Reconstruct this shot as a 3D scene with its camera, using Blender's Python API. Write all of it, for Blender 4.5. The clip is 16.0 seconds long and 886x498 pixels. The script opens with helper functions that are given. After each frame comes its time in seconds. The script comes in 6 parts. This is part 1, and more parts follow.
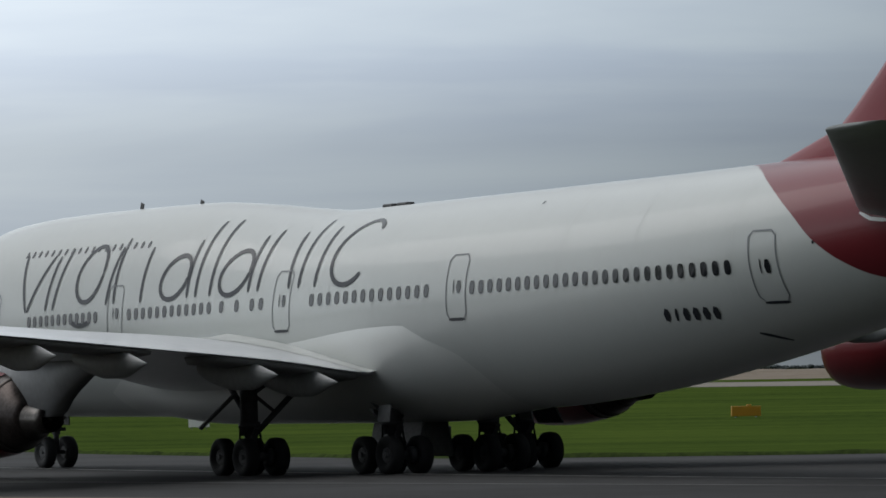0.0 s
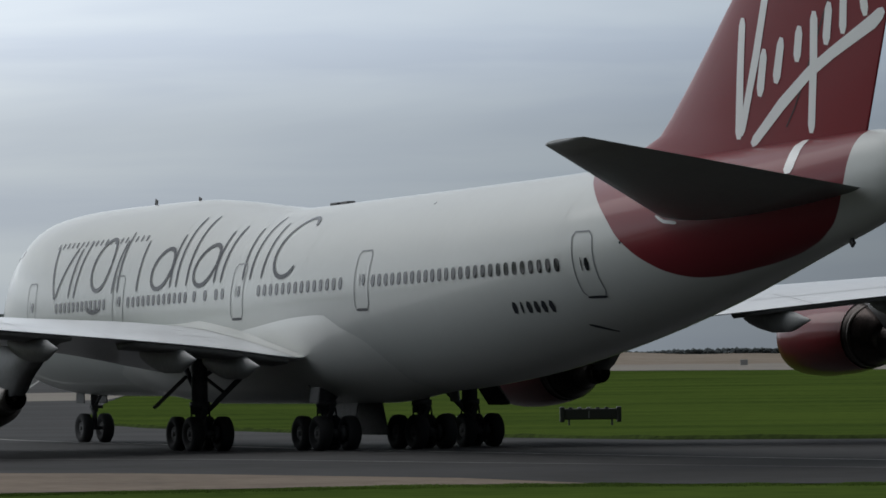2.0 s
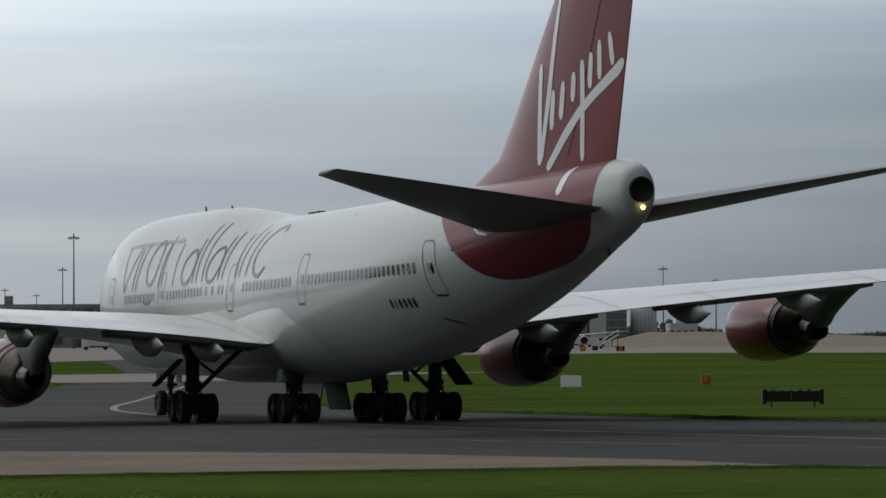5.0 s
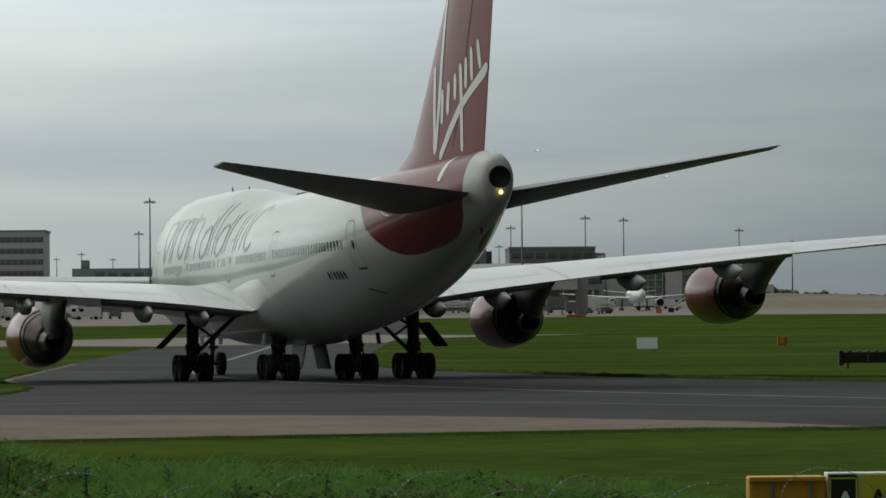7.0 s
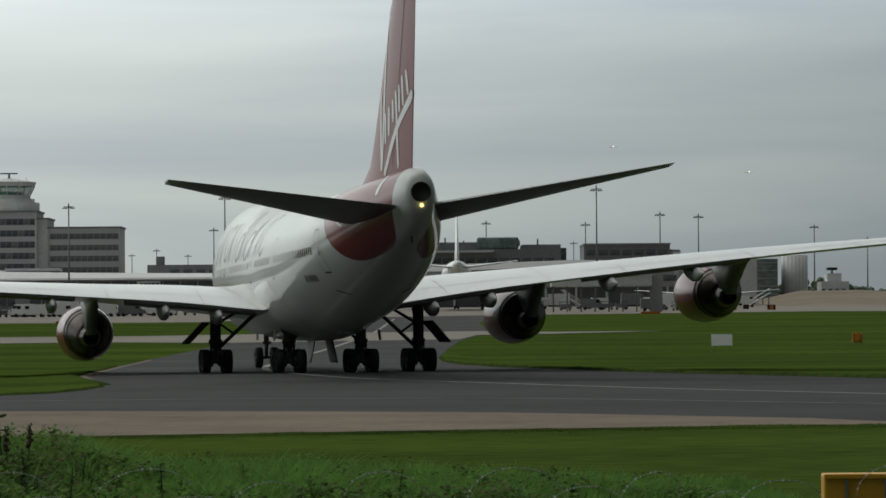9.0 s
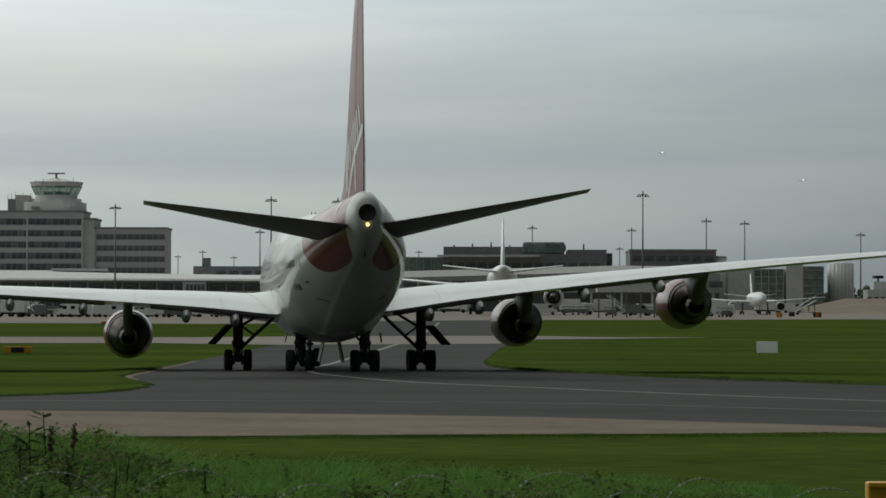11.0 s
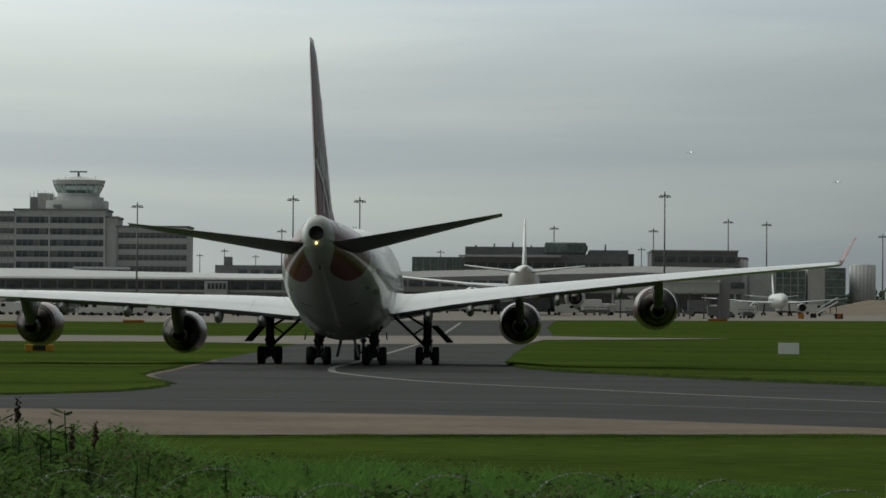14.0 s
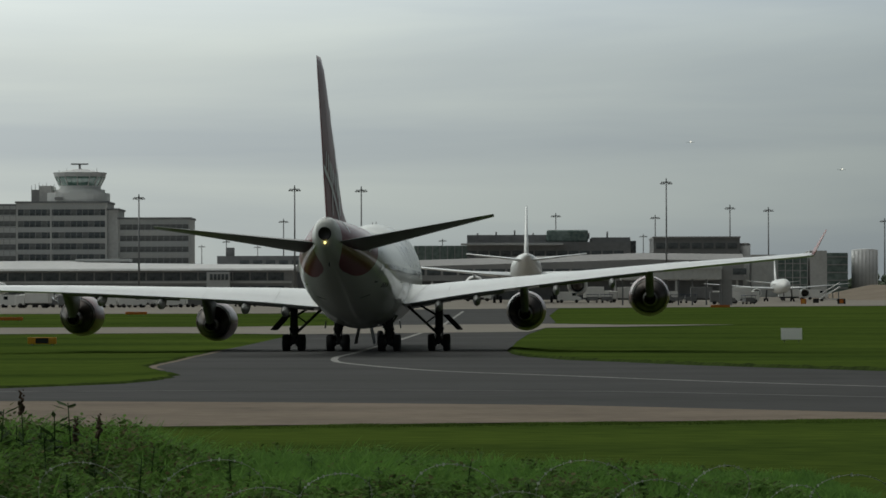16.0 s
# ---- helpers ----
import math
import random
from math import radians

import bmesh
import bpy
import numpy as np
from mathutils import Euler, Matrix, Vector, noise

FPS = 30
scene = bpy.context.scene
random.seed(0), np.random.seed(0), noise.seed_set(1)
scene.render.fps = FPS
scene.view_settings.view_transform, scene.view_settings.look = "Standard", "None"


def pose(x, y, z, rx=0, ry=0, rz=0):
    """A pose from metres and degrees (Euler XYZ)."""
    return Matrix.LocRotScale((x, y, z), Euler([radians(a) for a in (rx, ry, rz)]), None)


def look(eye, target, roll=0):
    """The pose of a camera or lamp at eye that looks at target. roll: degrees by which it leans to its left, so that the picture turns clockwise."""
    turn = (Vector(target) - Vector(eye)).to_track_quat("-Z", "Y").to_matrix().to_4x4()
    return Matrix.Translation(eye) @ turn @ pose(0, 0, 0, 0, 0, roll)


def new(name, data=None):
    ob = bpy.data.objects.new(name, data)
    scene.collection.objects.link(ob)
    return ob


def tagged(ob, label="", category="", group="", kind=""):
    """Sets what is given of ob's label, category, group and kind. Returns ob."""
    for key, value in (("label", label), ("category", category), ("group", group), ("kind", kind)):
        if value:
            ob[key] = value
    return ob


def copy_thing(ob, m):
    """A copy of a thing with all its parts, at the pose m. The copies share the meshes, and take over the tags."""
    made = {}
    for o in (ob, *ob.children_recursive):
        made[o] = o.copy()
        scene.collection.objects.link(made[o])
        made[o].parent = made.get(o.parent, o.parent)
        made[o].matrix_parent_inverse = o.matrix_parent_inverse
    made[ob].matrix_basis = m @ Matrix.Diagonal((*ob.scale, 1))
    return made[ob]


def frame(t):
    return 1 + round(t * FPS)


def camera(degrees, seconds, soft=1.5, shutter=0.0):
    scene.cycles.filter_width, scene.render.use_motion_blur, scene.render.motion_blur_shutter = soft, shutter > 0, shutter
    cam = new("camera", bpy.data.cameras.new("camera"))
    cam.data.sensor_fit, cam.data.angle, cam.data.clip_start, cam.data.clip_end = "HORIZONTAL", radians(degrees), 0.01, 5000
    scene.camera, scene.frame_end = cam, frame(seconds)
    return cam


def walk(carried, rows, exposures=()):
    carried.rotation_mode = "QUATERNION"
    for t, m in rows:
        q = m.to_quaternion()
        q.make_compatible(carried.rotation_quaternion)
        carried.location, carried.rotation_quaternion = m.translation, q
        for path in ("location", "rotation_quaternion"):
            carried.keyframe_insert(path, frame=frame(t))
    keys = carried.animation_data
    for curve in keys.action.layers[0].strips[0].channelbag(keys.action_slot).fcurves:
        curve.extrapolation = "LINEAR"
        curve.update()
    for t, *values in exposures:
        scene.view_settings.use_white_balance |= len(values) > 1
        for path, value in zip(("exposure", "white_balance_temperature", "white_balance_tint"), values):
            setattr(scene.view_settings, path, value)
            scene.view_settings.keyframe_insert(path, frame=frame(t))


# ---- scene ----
FOV, EYE = 13.62, Vector((0, 0, 2.19))
cam = camera(FOV, 16.0, soft=1.6)
# seconds, degrees left of the axis, up, lean
AIM = [
    (0.0, -8.090, 2.408, 0.923),
    (0.5, -7.286, 2.312, 0.658),
    (1.0, -6.616, 2.223, 0.513),
    (1.5, -5.986, 2.164, 0.457),
    (2.0, -5.444, 2.132, 0.522),
    (2.5, -4.912, 2.148, 0.551),
    (3.0, -4.412, 2.201, 0.541),
    (5.5, -1.950, 1.682, 0.192),
    (6.0, -1.683, 1.499, 0.179),
    (6.5, -1.428, 1.372, 0.347),
    (7.0, -1.152, 1.288, 0.479),
    (7.5, -0.800, 1.251, 0.517),
    (8.0, -0.515, 1.233, 0.482),
    (8.5, -0.243, 1.231, 0.539),
    (9.0, 0.000, 1.243, 0.421),
    (11.5, 0.818, 1.320, -0.260),
    (12.0, 0.905, 1.329, -0.319),
    (12.5, 0.971, 1.325, -0.416),
    (13.0, 1.026, 1.317, -0.383),
    (13.5, 1.049, 1.311, -0.411),
    (14.0, 1.045, 1.302, -0.436),
    (14.5, 1.029, 1.281, -0.449),
    (15.0, 1.042, 1.246, -0.324),
    (15.5, 1.058, 1.198, -0.145),
    (16.0, 1.074, 1.129, 0.126)]
# the airliner's way: seconds, metres, metres, heading in degrees
TAXI = [
    (0.0, 16.35, 120.06, 25.02),
    (0.5, 14.60, 123.09, 23.95),
    (1.0, 12.89, 126.02, 22.82),
    (1.5, 11.18, 128.80, 21.99),
    (2.0, 9.61, 131.64, 21.13),
    (2.5, 8.09, 134.67, 20.31),
    (3.0, 6.70, 137.92, 19.42),
    (5.5, 0.46, 160.07, 15.65),
    (6.0, -0.53, 165.09, 14.57),
    (6.5, -1.58, 170.00, 13.68),
    (7.0, -2.64, 174.61, 12.80),
    (7.5, -3.67, 179.00, 11.77),
    (8.0, -4.55, 183.41, 10.92),
    (8.5, -5.44, 187.94, 9.97),
    (9.0, -6.29, 192.51, 9.09),
    (11.5, -9.59, 221.07, 4.55),
    (12.0, -9.98, 227.05, 3.48),
    (12.5, -10.33, 232.97, 2.40),
    (13.0, -10.64, 238.81, 1.38),
    (13.5, -10.85, 244.53, 0.53),
    (14.0, -10.97, 250.12, -0.11),
    (14.5, -11.03, 255.59, -0.56),
    (15.0, -11.01, 260.92, -0.93),
    (15.5, -10.93, 266.14, -1.20),
    (16.0, -10.83, 271.31, -1.44)]


def aim(yaw, pitch, roll):
    y, p = radians(yaw), radians(pitch)
    way = Vector((-math.sin(y) * math.cos(p), math.cos(y) * math.cos(p), math.sin(p)))
    return look(EYE, EYE + way * 100, -roll)


walk(cam, [(row[0], aim(*row[1:])) for row in AIM], exposures=[(0.0, 0.13, 6330, 12), (3.0, -0.08, 6310, 13), (5.5, -0.11, 6400, 10), (7.0, -0.04, 6680, 6), (9.0, -0.04, 6700, 6), (12.5, -0.17, 6720, 5), (16.0, -0.14, 6730, 5)])

# ---- light: overcast afternoon, brighter towards the veiled sun ----
SUN_AZ, SUN_EL = 50.0, 35.0      # degrees left of the view's axis, above the horizon
world = bpy.data.worlds.new("overcast_sky")
scene.world = world
world.use_nodes = True
wn, wl = world.node_tree.nodes, world.node_tree.links
wn.clear()


def wnode(kind, **kw):
    n = wn.new(kind)
    for k, v in kw.items():
        n.inputs[k].default_value = v
    return n


w_out = wn.new("ShaderNodeOutputWorld")
w_bg = wn.new("ShaderNodeBackground")
w_sky = wn.new("ShaderNodeTexSky")
w_sky.sky_type, w_sky.sun_disc = "NISHITA", False
w_sky.sun_elevation, w_sky.sun_rotation = radians(SUN_EL), radians(-SUN_AZ)
w_sky.dust_density = 0.5
w_tc = wn.new("ShaderNodeTexCoord")
w_map = wn.new("ShaderNodeMapping")
w_map.inputs["Scale"].default_value = (2.4, 2.4, 24.0)
w_noise = wnode("ShaderNodeTexNoise", Scale=1.6, Detail=5.0, Roughness=0.5, Distortion=0.4)
w_ramp = wn.new("ShaderNodeValToRGB")
w_ramp.color_ramp.elements[0].position, w_ramp.color_ramp.elements[0].color = 0.34, (0.85, 0.87, 0.92, 1)
w_ramp.color_ramp.elements[1].position, w_ramp.color_ramp.elements[1].color = 0.64, (1.1, 1.1, 1.07, 1)
w_sep = wn.new("ShaderNodeSeparateXYZ")
w_el = wn.new("ShaderNodeValToRGB")           # cloud layer: luminance against height
for pos, v in ((0.0, 0.285), (0.045, 0.335), (0.07, 0.375), (0.095, 0.53), (0.13, 0.58), (0.2, 0.4), (0.35, 0.28), (0.7, 0.46), (1.0, 0.55)):
    e = w_el.color_ramp.elements.new(pos)
    e.color = (v * 0.885, v, v * 1.07, 1)
w_el.color_ramp.elements.remove(w_el.color_ramp.elements[0])
w_el.color_ramp.elements.remove(w_el.color_ramp.elements[-1])
w_dot = wn.new("ShaderNodeVectorMath")
w_dot.operation = "DOT_PRODUCT"
a_, e_ = radians(SUN_AZ), radians(SUN_EL)
w_dot.inputs[1].default_value = (-math.sin(a_) * math.cos(e_), math.cos(a_) * math.cos(e_), math.sin(e_))
w_glow = wn.new("ShaderNodeMapRange")
w_glow.inputs["From Min"].default_value, w_glow.inputs["From Max"].default_value = 0.3, 0.76
w_glow.inputs["To Min"].default_value, w_glow.inputs["To Max"].default_value = 0.2, 2.35
w_m1, w_m2, w_m3 = [wn.new("ShaderNodeMix") for _ in range(3)]
for m in (w_m1, w_m2, w_m3):
    m.data_type = "RGBA"
    m.blend_type = "MULTIPLY"
    m.inputs["Factor"].default_value = 1.0
w_m3.blend_type = "MIX"
w_m3.inputs["Factor"].default_value = 0.002
wl.new(w_tc.outputs["Generated"], w_map.inputs["Vector"])
wl.new(w_map.outputs["Vector"], w_noise.inputs["Vector"])
wl.new(w_noise.outputs["Fac"], w_ramp.inputs["Fac"])
wl.new(w_tc.outputs["Generated"], w_sep.inputs["Vector"])
wl.new(w_sep.outputs["Z"], w_el.inputs["Fac"])
wl.new(w_tc.outputs["Generated"], w_dot.inputs[0])
wl.new(w_dot.outputs["Value"], w_glow.inputs["Value"])
wl.new(w_ramp.outputs["Color"], w_m1.inputs["A"])
wl.new(w_el.outputs["Color"], w_m1.inputs["B"])
wl.new(w_m1.outputs["Result"], w_m2.inputs["A"])
wl.new(w_glow.outputs["Result"], w_m2.inputs["B"])
w_warm = wn.new("ShaderNodeMapRange")          # the veil is creamier towards the sun
w_warm.inputs["From Min"].default_value, w_warm.inputs["From Max"].default_value = 0.42, 0.66
w_tint, w_m4 = wn.new("ShaderNodeMix"), wn.new("ShaderNodeMix")
for m in (w_tint, w_m4):
    m.data_type = "RGBA"
w_tint.inputs["A"].default_value, w_tint.inputs["B"].default_value = (0.985, 1.0, 1.02, 1), (1.06, 1.0, 0.95, 1)
w_m4.blend_type = "MULTIPLY"
w_m4.inputs["Factor"].default_value = 1.0
wl.new(w_dot.outputs["Value"], w_warm.inputs["Value"])
wl.new(w_warm.outputs["Result"], w_tint.inputs["Factor"])
wl.new(w_m2.outputs["Result"], w_m4.inputs["A"])
wl.new(w_tint.outputs["Result"], w_m4.inputs["B"])
wl.new(w_m4.outputs["Result"], w_m3.inputs["A"])
wl.new(w_sky.outputs["Color"], w_m3.inputs["B"])
wl.new(w_m3.outputs["Result"], w_bg.inputs["Color"])
w_bg.inputs["Strength"].default_value = 1.0
wl.new(w_bg.outputs["Background"], w_out.inputs["Surface"])

sun_data = bpy.data.lights.new("sun", "SUN")
sun_data.energy, sun_data.angle, sun_data.color = 0.22, radians(25), (1.0, 0.96, 0.9)
sun_ob = new("sun", sun_data)
sun_ob.matrix_world = look((-300 * math.sin(a_), 300 * math.cos(a_), 300 * math.tan(e_)), (0, 0, 0))


# ---- materials ----
def material(name, base, rough=0.5, metal=0.0, spec=0.5, vary=0.12, scale=1.0, fine=12.0, bump=0.0, dark=None, coat=0.0, stretch=(1, 1, 1), emit=None, coat_rough=0.05):
    """A node material: two scales of noise shift the base colour towards dark, with slight relief."""
    m = bpy.data.materials.new(name)
    m.use_nodes = True
    n, l = m.node_tree.nodes, m.node_tree.links
    b = n["Principled BSDF"]
    b.inputs["Roughness"].default_value, b.inputs["Metallic"].default_value = rough, metal
    b.inputs["Specular IOR Level"].default_value = spec
    b.inputs["Coat Weight"].default_value = coat
    b.inputs["Coat Roughness"].default_value = coat_rough
    dark = dark or tuple(c * 0.6 for c in base)
    tc, mp = n.new("ShaderNodeTexCoord"), n.new("ShaderNodeMapping")
    mp.inputs["Scale"].default_value = stretch
    big, small = n.new("ShaderNodeTexNoise"), n.new("ShaderNodeTexNoise")
    big.inputs["Scale"].default_value, big.inputs["Detail"].default_value = scale, 3
    small.inputs["Scale"].default_value, small.inputs["Detail"].default_value = fine, 4
    add, rng = n.new("ShaderNodeMath"), n.new("ShaderNodeMapRange")
    add.operation = "ADD"
    rng.inputs["From Min"].default_value, rng.inputs["From Max"].default_value = 0.7, 1.3
    rng.inputs["To Max"].default_value = min(1.0, vary * 3)
    mix = n.new("ShaderNodeMix")
    mix.data_type = "RGBA"
    mix.inputs["A"].default_value, mix.inputs["B"].default_value = (*base, 1), (*dark, 1)
    l.new(tc.outputs["Object"], mp.inputs["Vector"])
    l.new(mp.outputs["Vector"], big.inputs["Vector"])
    l.new(mp.outputs["Vector"], small.inputs["Vector"])
    l.new(big.outputs["Fac"], add.inputs[0])
    l.new(small.outputs["Fac"], add.inputs[1])
    l.new(add.outputs[0], rng.inputs["Value"])
    l.new(rng.outputs["Result"], mix.inputs["Factor"])
    l.new(mix.outputs["Result"], b.inputs["Base Color"])
    if bump:
        bp = n.new("ShaderNodeBump")
        bp.inputs["Strength"].default_value, bp.inputs["Distance"].default_value = 0.6, bump
        l.new(small.outputs["Fac"], bp.inputs["Height"])
        l.new(bp.outputs["Normal"], b.inputs["Normal"])
    if emit:
        b.inputs["Emission Color"].default_value, b.inputs["Emission Strength"].default_value = (*emit[0], 1), emit[1]
    return m


def glancing(m, low, high):
    """Clear coat that gains weight where the surface is seen at a glancing angle."""
    n, l = m.node_tree.nodes, m.node_tree.links
    lw, mr = n.new("ShaderNodeLayerWeight"), n.new("ShaderNodeMapRange")
    lw.inputs["Blend"].default_value = 0.5
    mr.inputs["From Min"].default_value, mr.inputs["From Max"].default_value = 0.58, 0.86
    mr.inputs["To Min"].default_value, mr.inputs["To Max"].default_value = low, high
    l.new(lw.outputs["Facing"], mr.inputs["Value"])
    l.new(mr.outputs["Result"], n["Principled BSDF"].inputs["Coat Weight"])
    return m


M_RED = material("red_gloss_paint", (0.185, 0.0105, 0.0175), 0.35, spec=0.2, vary=0.1, scale=0.3, coat=0.2, dark=(0.145, 0.0085, 0.0125))
M_COWL = material("red_gloss_cowl_paint", (0.15, 0.012, 0.016), 0.35, spec=0.2, vary=0.12, scale=0.5, fine=3, coat=0.45, coat_rough=0.04, dark=(0.1, 0.009, 0.011))
M_WING = material("pale_grey_wing_paint", (0.67, 0.69, 0.705), 0.28, vary=0.12, coat=0.4, coat_rough=0.15, scale=0.4, fine=3.0, stretch=(0.3, 1, 1), dark=(0.53, 0.55, 0.555))
M_FAIR = material("warm_white_fairing_paint", (0.6, 0.615, 0.59), 0.35, coat=0.4, vary=0.1, scale=0.5, dark=(0.55, 0.55, 0.52))
M_CANOE = material("matt_grey_fairing_paint", (0.36, 0.37, 0.365), 0.5, spec=0.3, vary=0.2, scale=0.8, fine=5, dark=(0.22, 0.225, 0.22))
M_PYLON = material("grey_pylon_paint", (0.27, 0.275, 0.278), 0.5, spec=0.25, vary=0.25, scale=0.6, fine=4, dark=(0.19, 0.19, 0.19))
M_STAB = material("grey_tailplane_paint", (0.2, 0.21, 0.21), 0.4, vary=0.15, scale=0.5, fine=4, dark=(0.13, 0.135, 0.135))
M_METAL = material("bare_metal", (0.1, 0.085, 0.078), 0.33, 0.8, vary=0.33, scale=2, dark=(0.045, 0.038, 0.035))
M_HOT = material("heat_stained_metal", (0.11, 0.1, 0.093), 0.32, 0.85, vary=0.25, scale=3, dark=(0.05, 0.045, 0.04))
M_SOOT = material("sooty_black", (0.012, 0.011, 0.011), 0.7, vary=0.2)
M_TYRE = material("tyre_rubber", (0.018, 0.018, 0.019), 0.8, vary=0.2, scale=4)
M_STRUT = material("grimy_grey_gear_paint", (0.075, 0.075, 0.078), 0.55, vary=0.25, scale=3, dark=(0.03, 0.03, 0.03))
M_INK = material("dark_grey_livery_paint", (0.022, 0.025, 0.032), 0.5, spec=0.2, vary=0.1)
M_WHITE = material("white_gloss_paint", (0.78, 0.79, 0.78), 0.3, vary=0.08, scale=0.5, dark=(0.66, 0.67, 0.66))
M_GLASS_DARK = material("dark_cabin_glass", (0.012, 0.014, 0.017), 0.2, spec=0.25, vary=0.1)
M_LINE = material("door_seam_grey", (0.2, 0.21, 0.22), 0.5, vary=0.1)
M_LAMP = material("lit_tail_lamp", (1.0, 0.85, 0.4), 0.3, emit=((1.0, 0.8, 0.3), 2.2))
M_ASPHALT = material("worn_taxiway_asphalt", (0.058, 0.058, 0.059), 0.9, spec=0.12, vary=0.33, scale=0.09, fine=1.6, bump=0.004, dark=(0.026, 0.026, 0.025), stretch=(0.35, 1.0, 1))
M_SHOULDER = material("pale_brown_concrete", (0.21, 0.172, 0.135), 0.95, spec=0.05, vary=0.3, scale=0.2, fine=1.7, bump=0.004, dark=(0.12, 0.1, 0.08))
M_APRON = material("apron_concrete", (0.25, 0.235, 0.205), 0.95, spec=0.05, vary=0.2, scale=0.03, fine=0.4, dark=(0.18, 0.16, 0.14))
M_PAINTLINE = material("worn_marking_paint", (0.3, 0.295, 0.28), 0.8, vary=0.33, scale=0.5, fine=5, dark=(0.13, 0.13, 0.12))
M_FAINTLINE = material("faded_marking_paint", (0.13, 0.13, 0.125), 0.85, vary=0.33, scale=0.4, fine=3, dark=(0.06, 0.06, 0.06))
M_GRASS = material("mown_grass", (0.074, 0.11, 0.021), 1.0, spec=0.0, vary=0.33, scale=0.06, fine=1.9, bump=0.03, dark=(0.027, 0.048, 0.012), stretch=(0.5, 1, 1))


# ---- mesh helpers ----
def mesh_ob(name, verts, faces, mat, parent=None, label="", smooth=True):
    me = bpy.data.meshes.new(name)
    me.from_pydata([tuple(v) for v in verts], [], faces)
    for m in (mat if isinstance(mat, (list, tuple)) else [mat]):
        me.materials.append(m)
    if smooth:
        me.shade_smooth()
    me.update()
    ob = new(name, me)
    if parent:
        ob.parent = parent
    if label:
        tagged(ob, label=label)
    return ob


def part(name, bm, mat, parent=None, label="", smooth=False, fix=True):
    """Links a bmesh as one mesh object under its thing."""
    if fix:
        bmesh.ops.recalc_face_normals(bm, faces=bm.faces[:])
    me = bpy.data.meshes.new(name)
    bm.to_mesh(me)
    bm.free()
    for m in (mat if isinstance(mat, (list, tuple)) else [mat]):
        me.materials.append(m)
    if smooth:
        me.shade_smooth()
    ob = new(name, me)
    if parent:
        ob.parent = parent
    if label:
        tagged(ob, label=label)
    return ob


def empty(name, m=None, **tags):
    ob = new(name)
    ob.empty_display_size = 0.3
    if m is not None:
        ob.matrix_basis = m
    return tagged(ob, **tags)


def add_box(bm, centre, size, rot=None, bevel=0.0, mi=0):
    m = Matrix.Translation(centre) @ (rot or Matrix()) @ Matrix.Diagonal((*size, 1))
    made = bmesh.ops.create_cube(bm, size=1.0, matrix=m)["verts"]
    if bevel:
        es = list({e for v in made for e in v.link_edges})
        bmesh.ops.bevel(bm, geom=es, offset=bevel, segments=2, affect="EDGES", profile=0.5)
    if mi:
        for f in {f for v in made if v.is_valid for f in v.link_faces}:
            f.material_index = mi


def add_rod(bm, a, b, ra, rb=None, seg=12, caps=True):
    a, b = Vector(a), Vector(b)
    d = b - a
    m = Matrix.Translation((a + b) / 2) @ d.to_track_quat("Z", "Y").to_matrix().to_4x4()
    bmesh.ops.create_cone(bm, cap_ends=caps, segments=seg, radius1=ra, radius2=ra if rb is None else rb, depth=d.length, matrix=m)


def box_part(name, centre, size, mat, parent=None, label="", bevel=0.0, rot=None):
    bm = bmesh.new()
    add_box(bm, centre, size, rot, bevel)
    return part(name, bm, mat, parent, label)


def rod_part(name, a, b, ra, mat, parent=None, label="", rb=None, seg=12):
    bm = bmesh.new()
    add_rod(bm, a, b, ra, rb, seg)
    return part(name, bm, mat, parent, label, smooth=True)


def loft(rings, close=True, cap=True):
    """Verts and faces through rings of equal length."""
    k = len(rings[0])
    verts = [p for r in rings for p in r]
    faces = []
    for i in range(len(rings) - 1):
        for j in range(k if close else k - 1):
            a, b = i * k + j, i * k + (j + 1) % k
            faces.append((a, b, b + k, a + k))
    if cap and close:
        faces.append(tuple(range(k))[::-1])
        faces.append(tuple(range((len(rings) - 1) * k, len(rings) * k)))
    return verts, faces


def loft_part(name, rings, mat, parent=None, label="", close=True, cap=True, smooth=True, flip=False):
    v, f = loft(rings, close, cap)
    bm = bmesh.new()
    vs = [bm.verts.new(p) for p in v]
    for q in f:
        bm.faces.new([vs[i] for i in q])
    bmesh.ops.remove_doubles(bm, verts=bm.verts[:], dist=1e-5)
    return part(name, bm, mat, parent, label, smooth)


def spline(xs, ys):
    """A smooth curve through the points that does not overshoot."""
    xs, ys = np.array(xs, float), np.array(ys, float)
    d = np.diff(ys) / np.diff(xs)
    m = np.zeros(len(xs))
    m[0], m[-1] = d[0], d[-1]
    for i in range(1, len(xs) - 1):
        m[i] = 0 if d[i - 1] * d[i] <= 0 else 2 * d[i - 1] * d[i] / (d[i - 1] + d[i])

    def at(x):
        i = int(np.clip(np.searchsorted(xs, x) - 1, 0, len(xs) - 2))
        h = xs[i + 1] - xs[i]
        t = min(1.0, max(0.0, (x - xs[i]) / h))
        return float(ys[i] * (1 + 2 * t) * (1 - t) ** 2 + h * m[i] * t * (1 - t) ** 2 + ys[i + 1] * t * t * (3 - 2 * t) + h * m[i + 1] * t * t * (t - 1))
    return at


def ground_z(y):
    """Level as far as the junction, then a gentle rise towards the terminals."""
    q = (y - 275) / 12
    return 0.012 * 12 * (math.log1p(math.exp(-abs(q))) + max(q, 0)) if y > 150 else 0.0


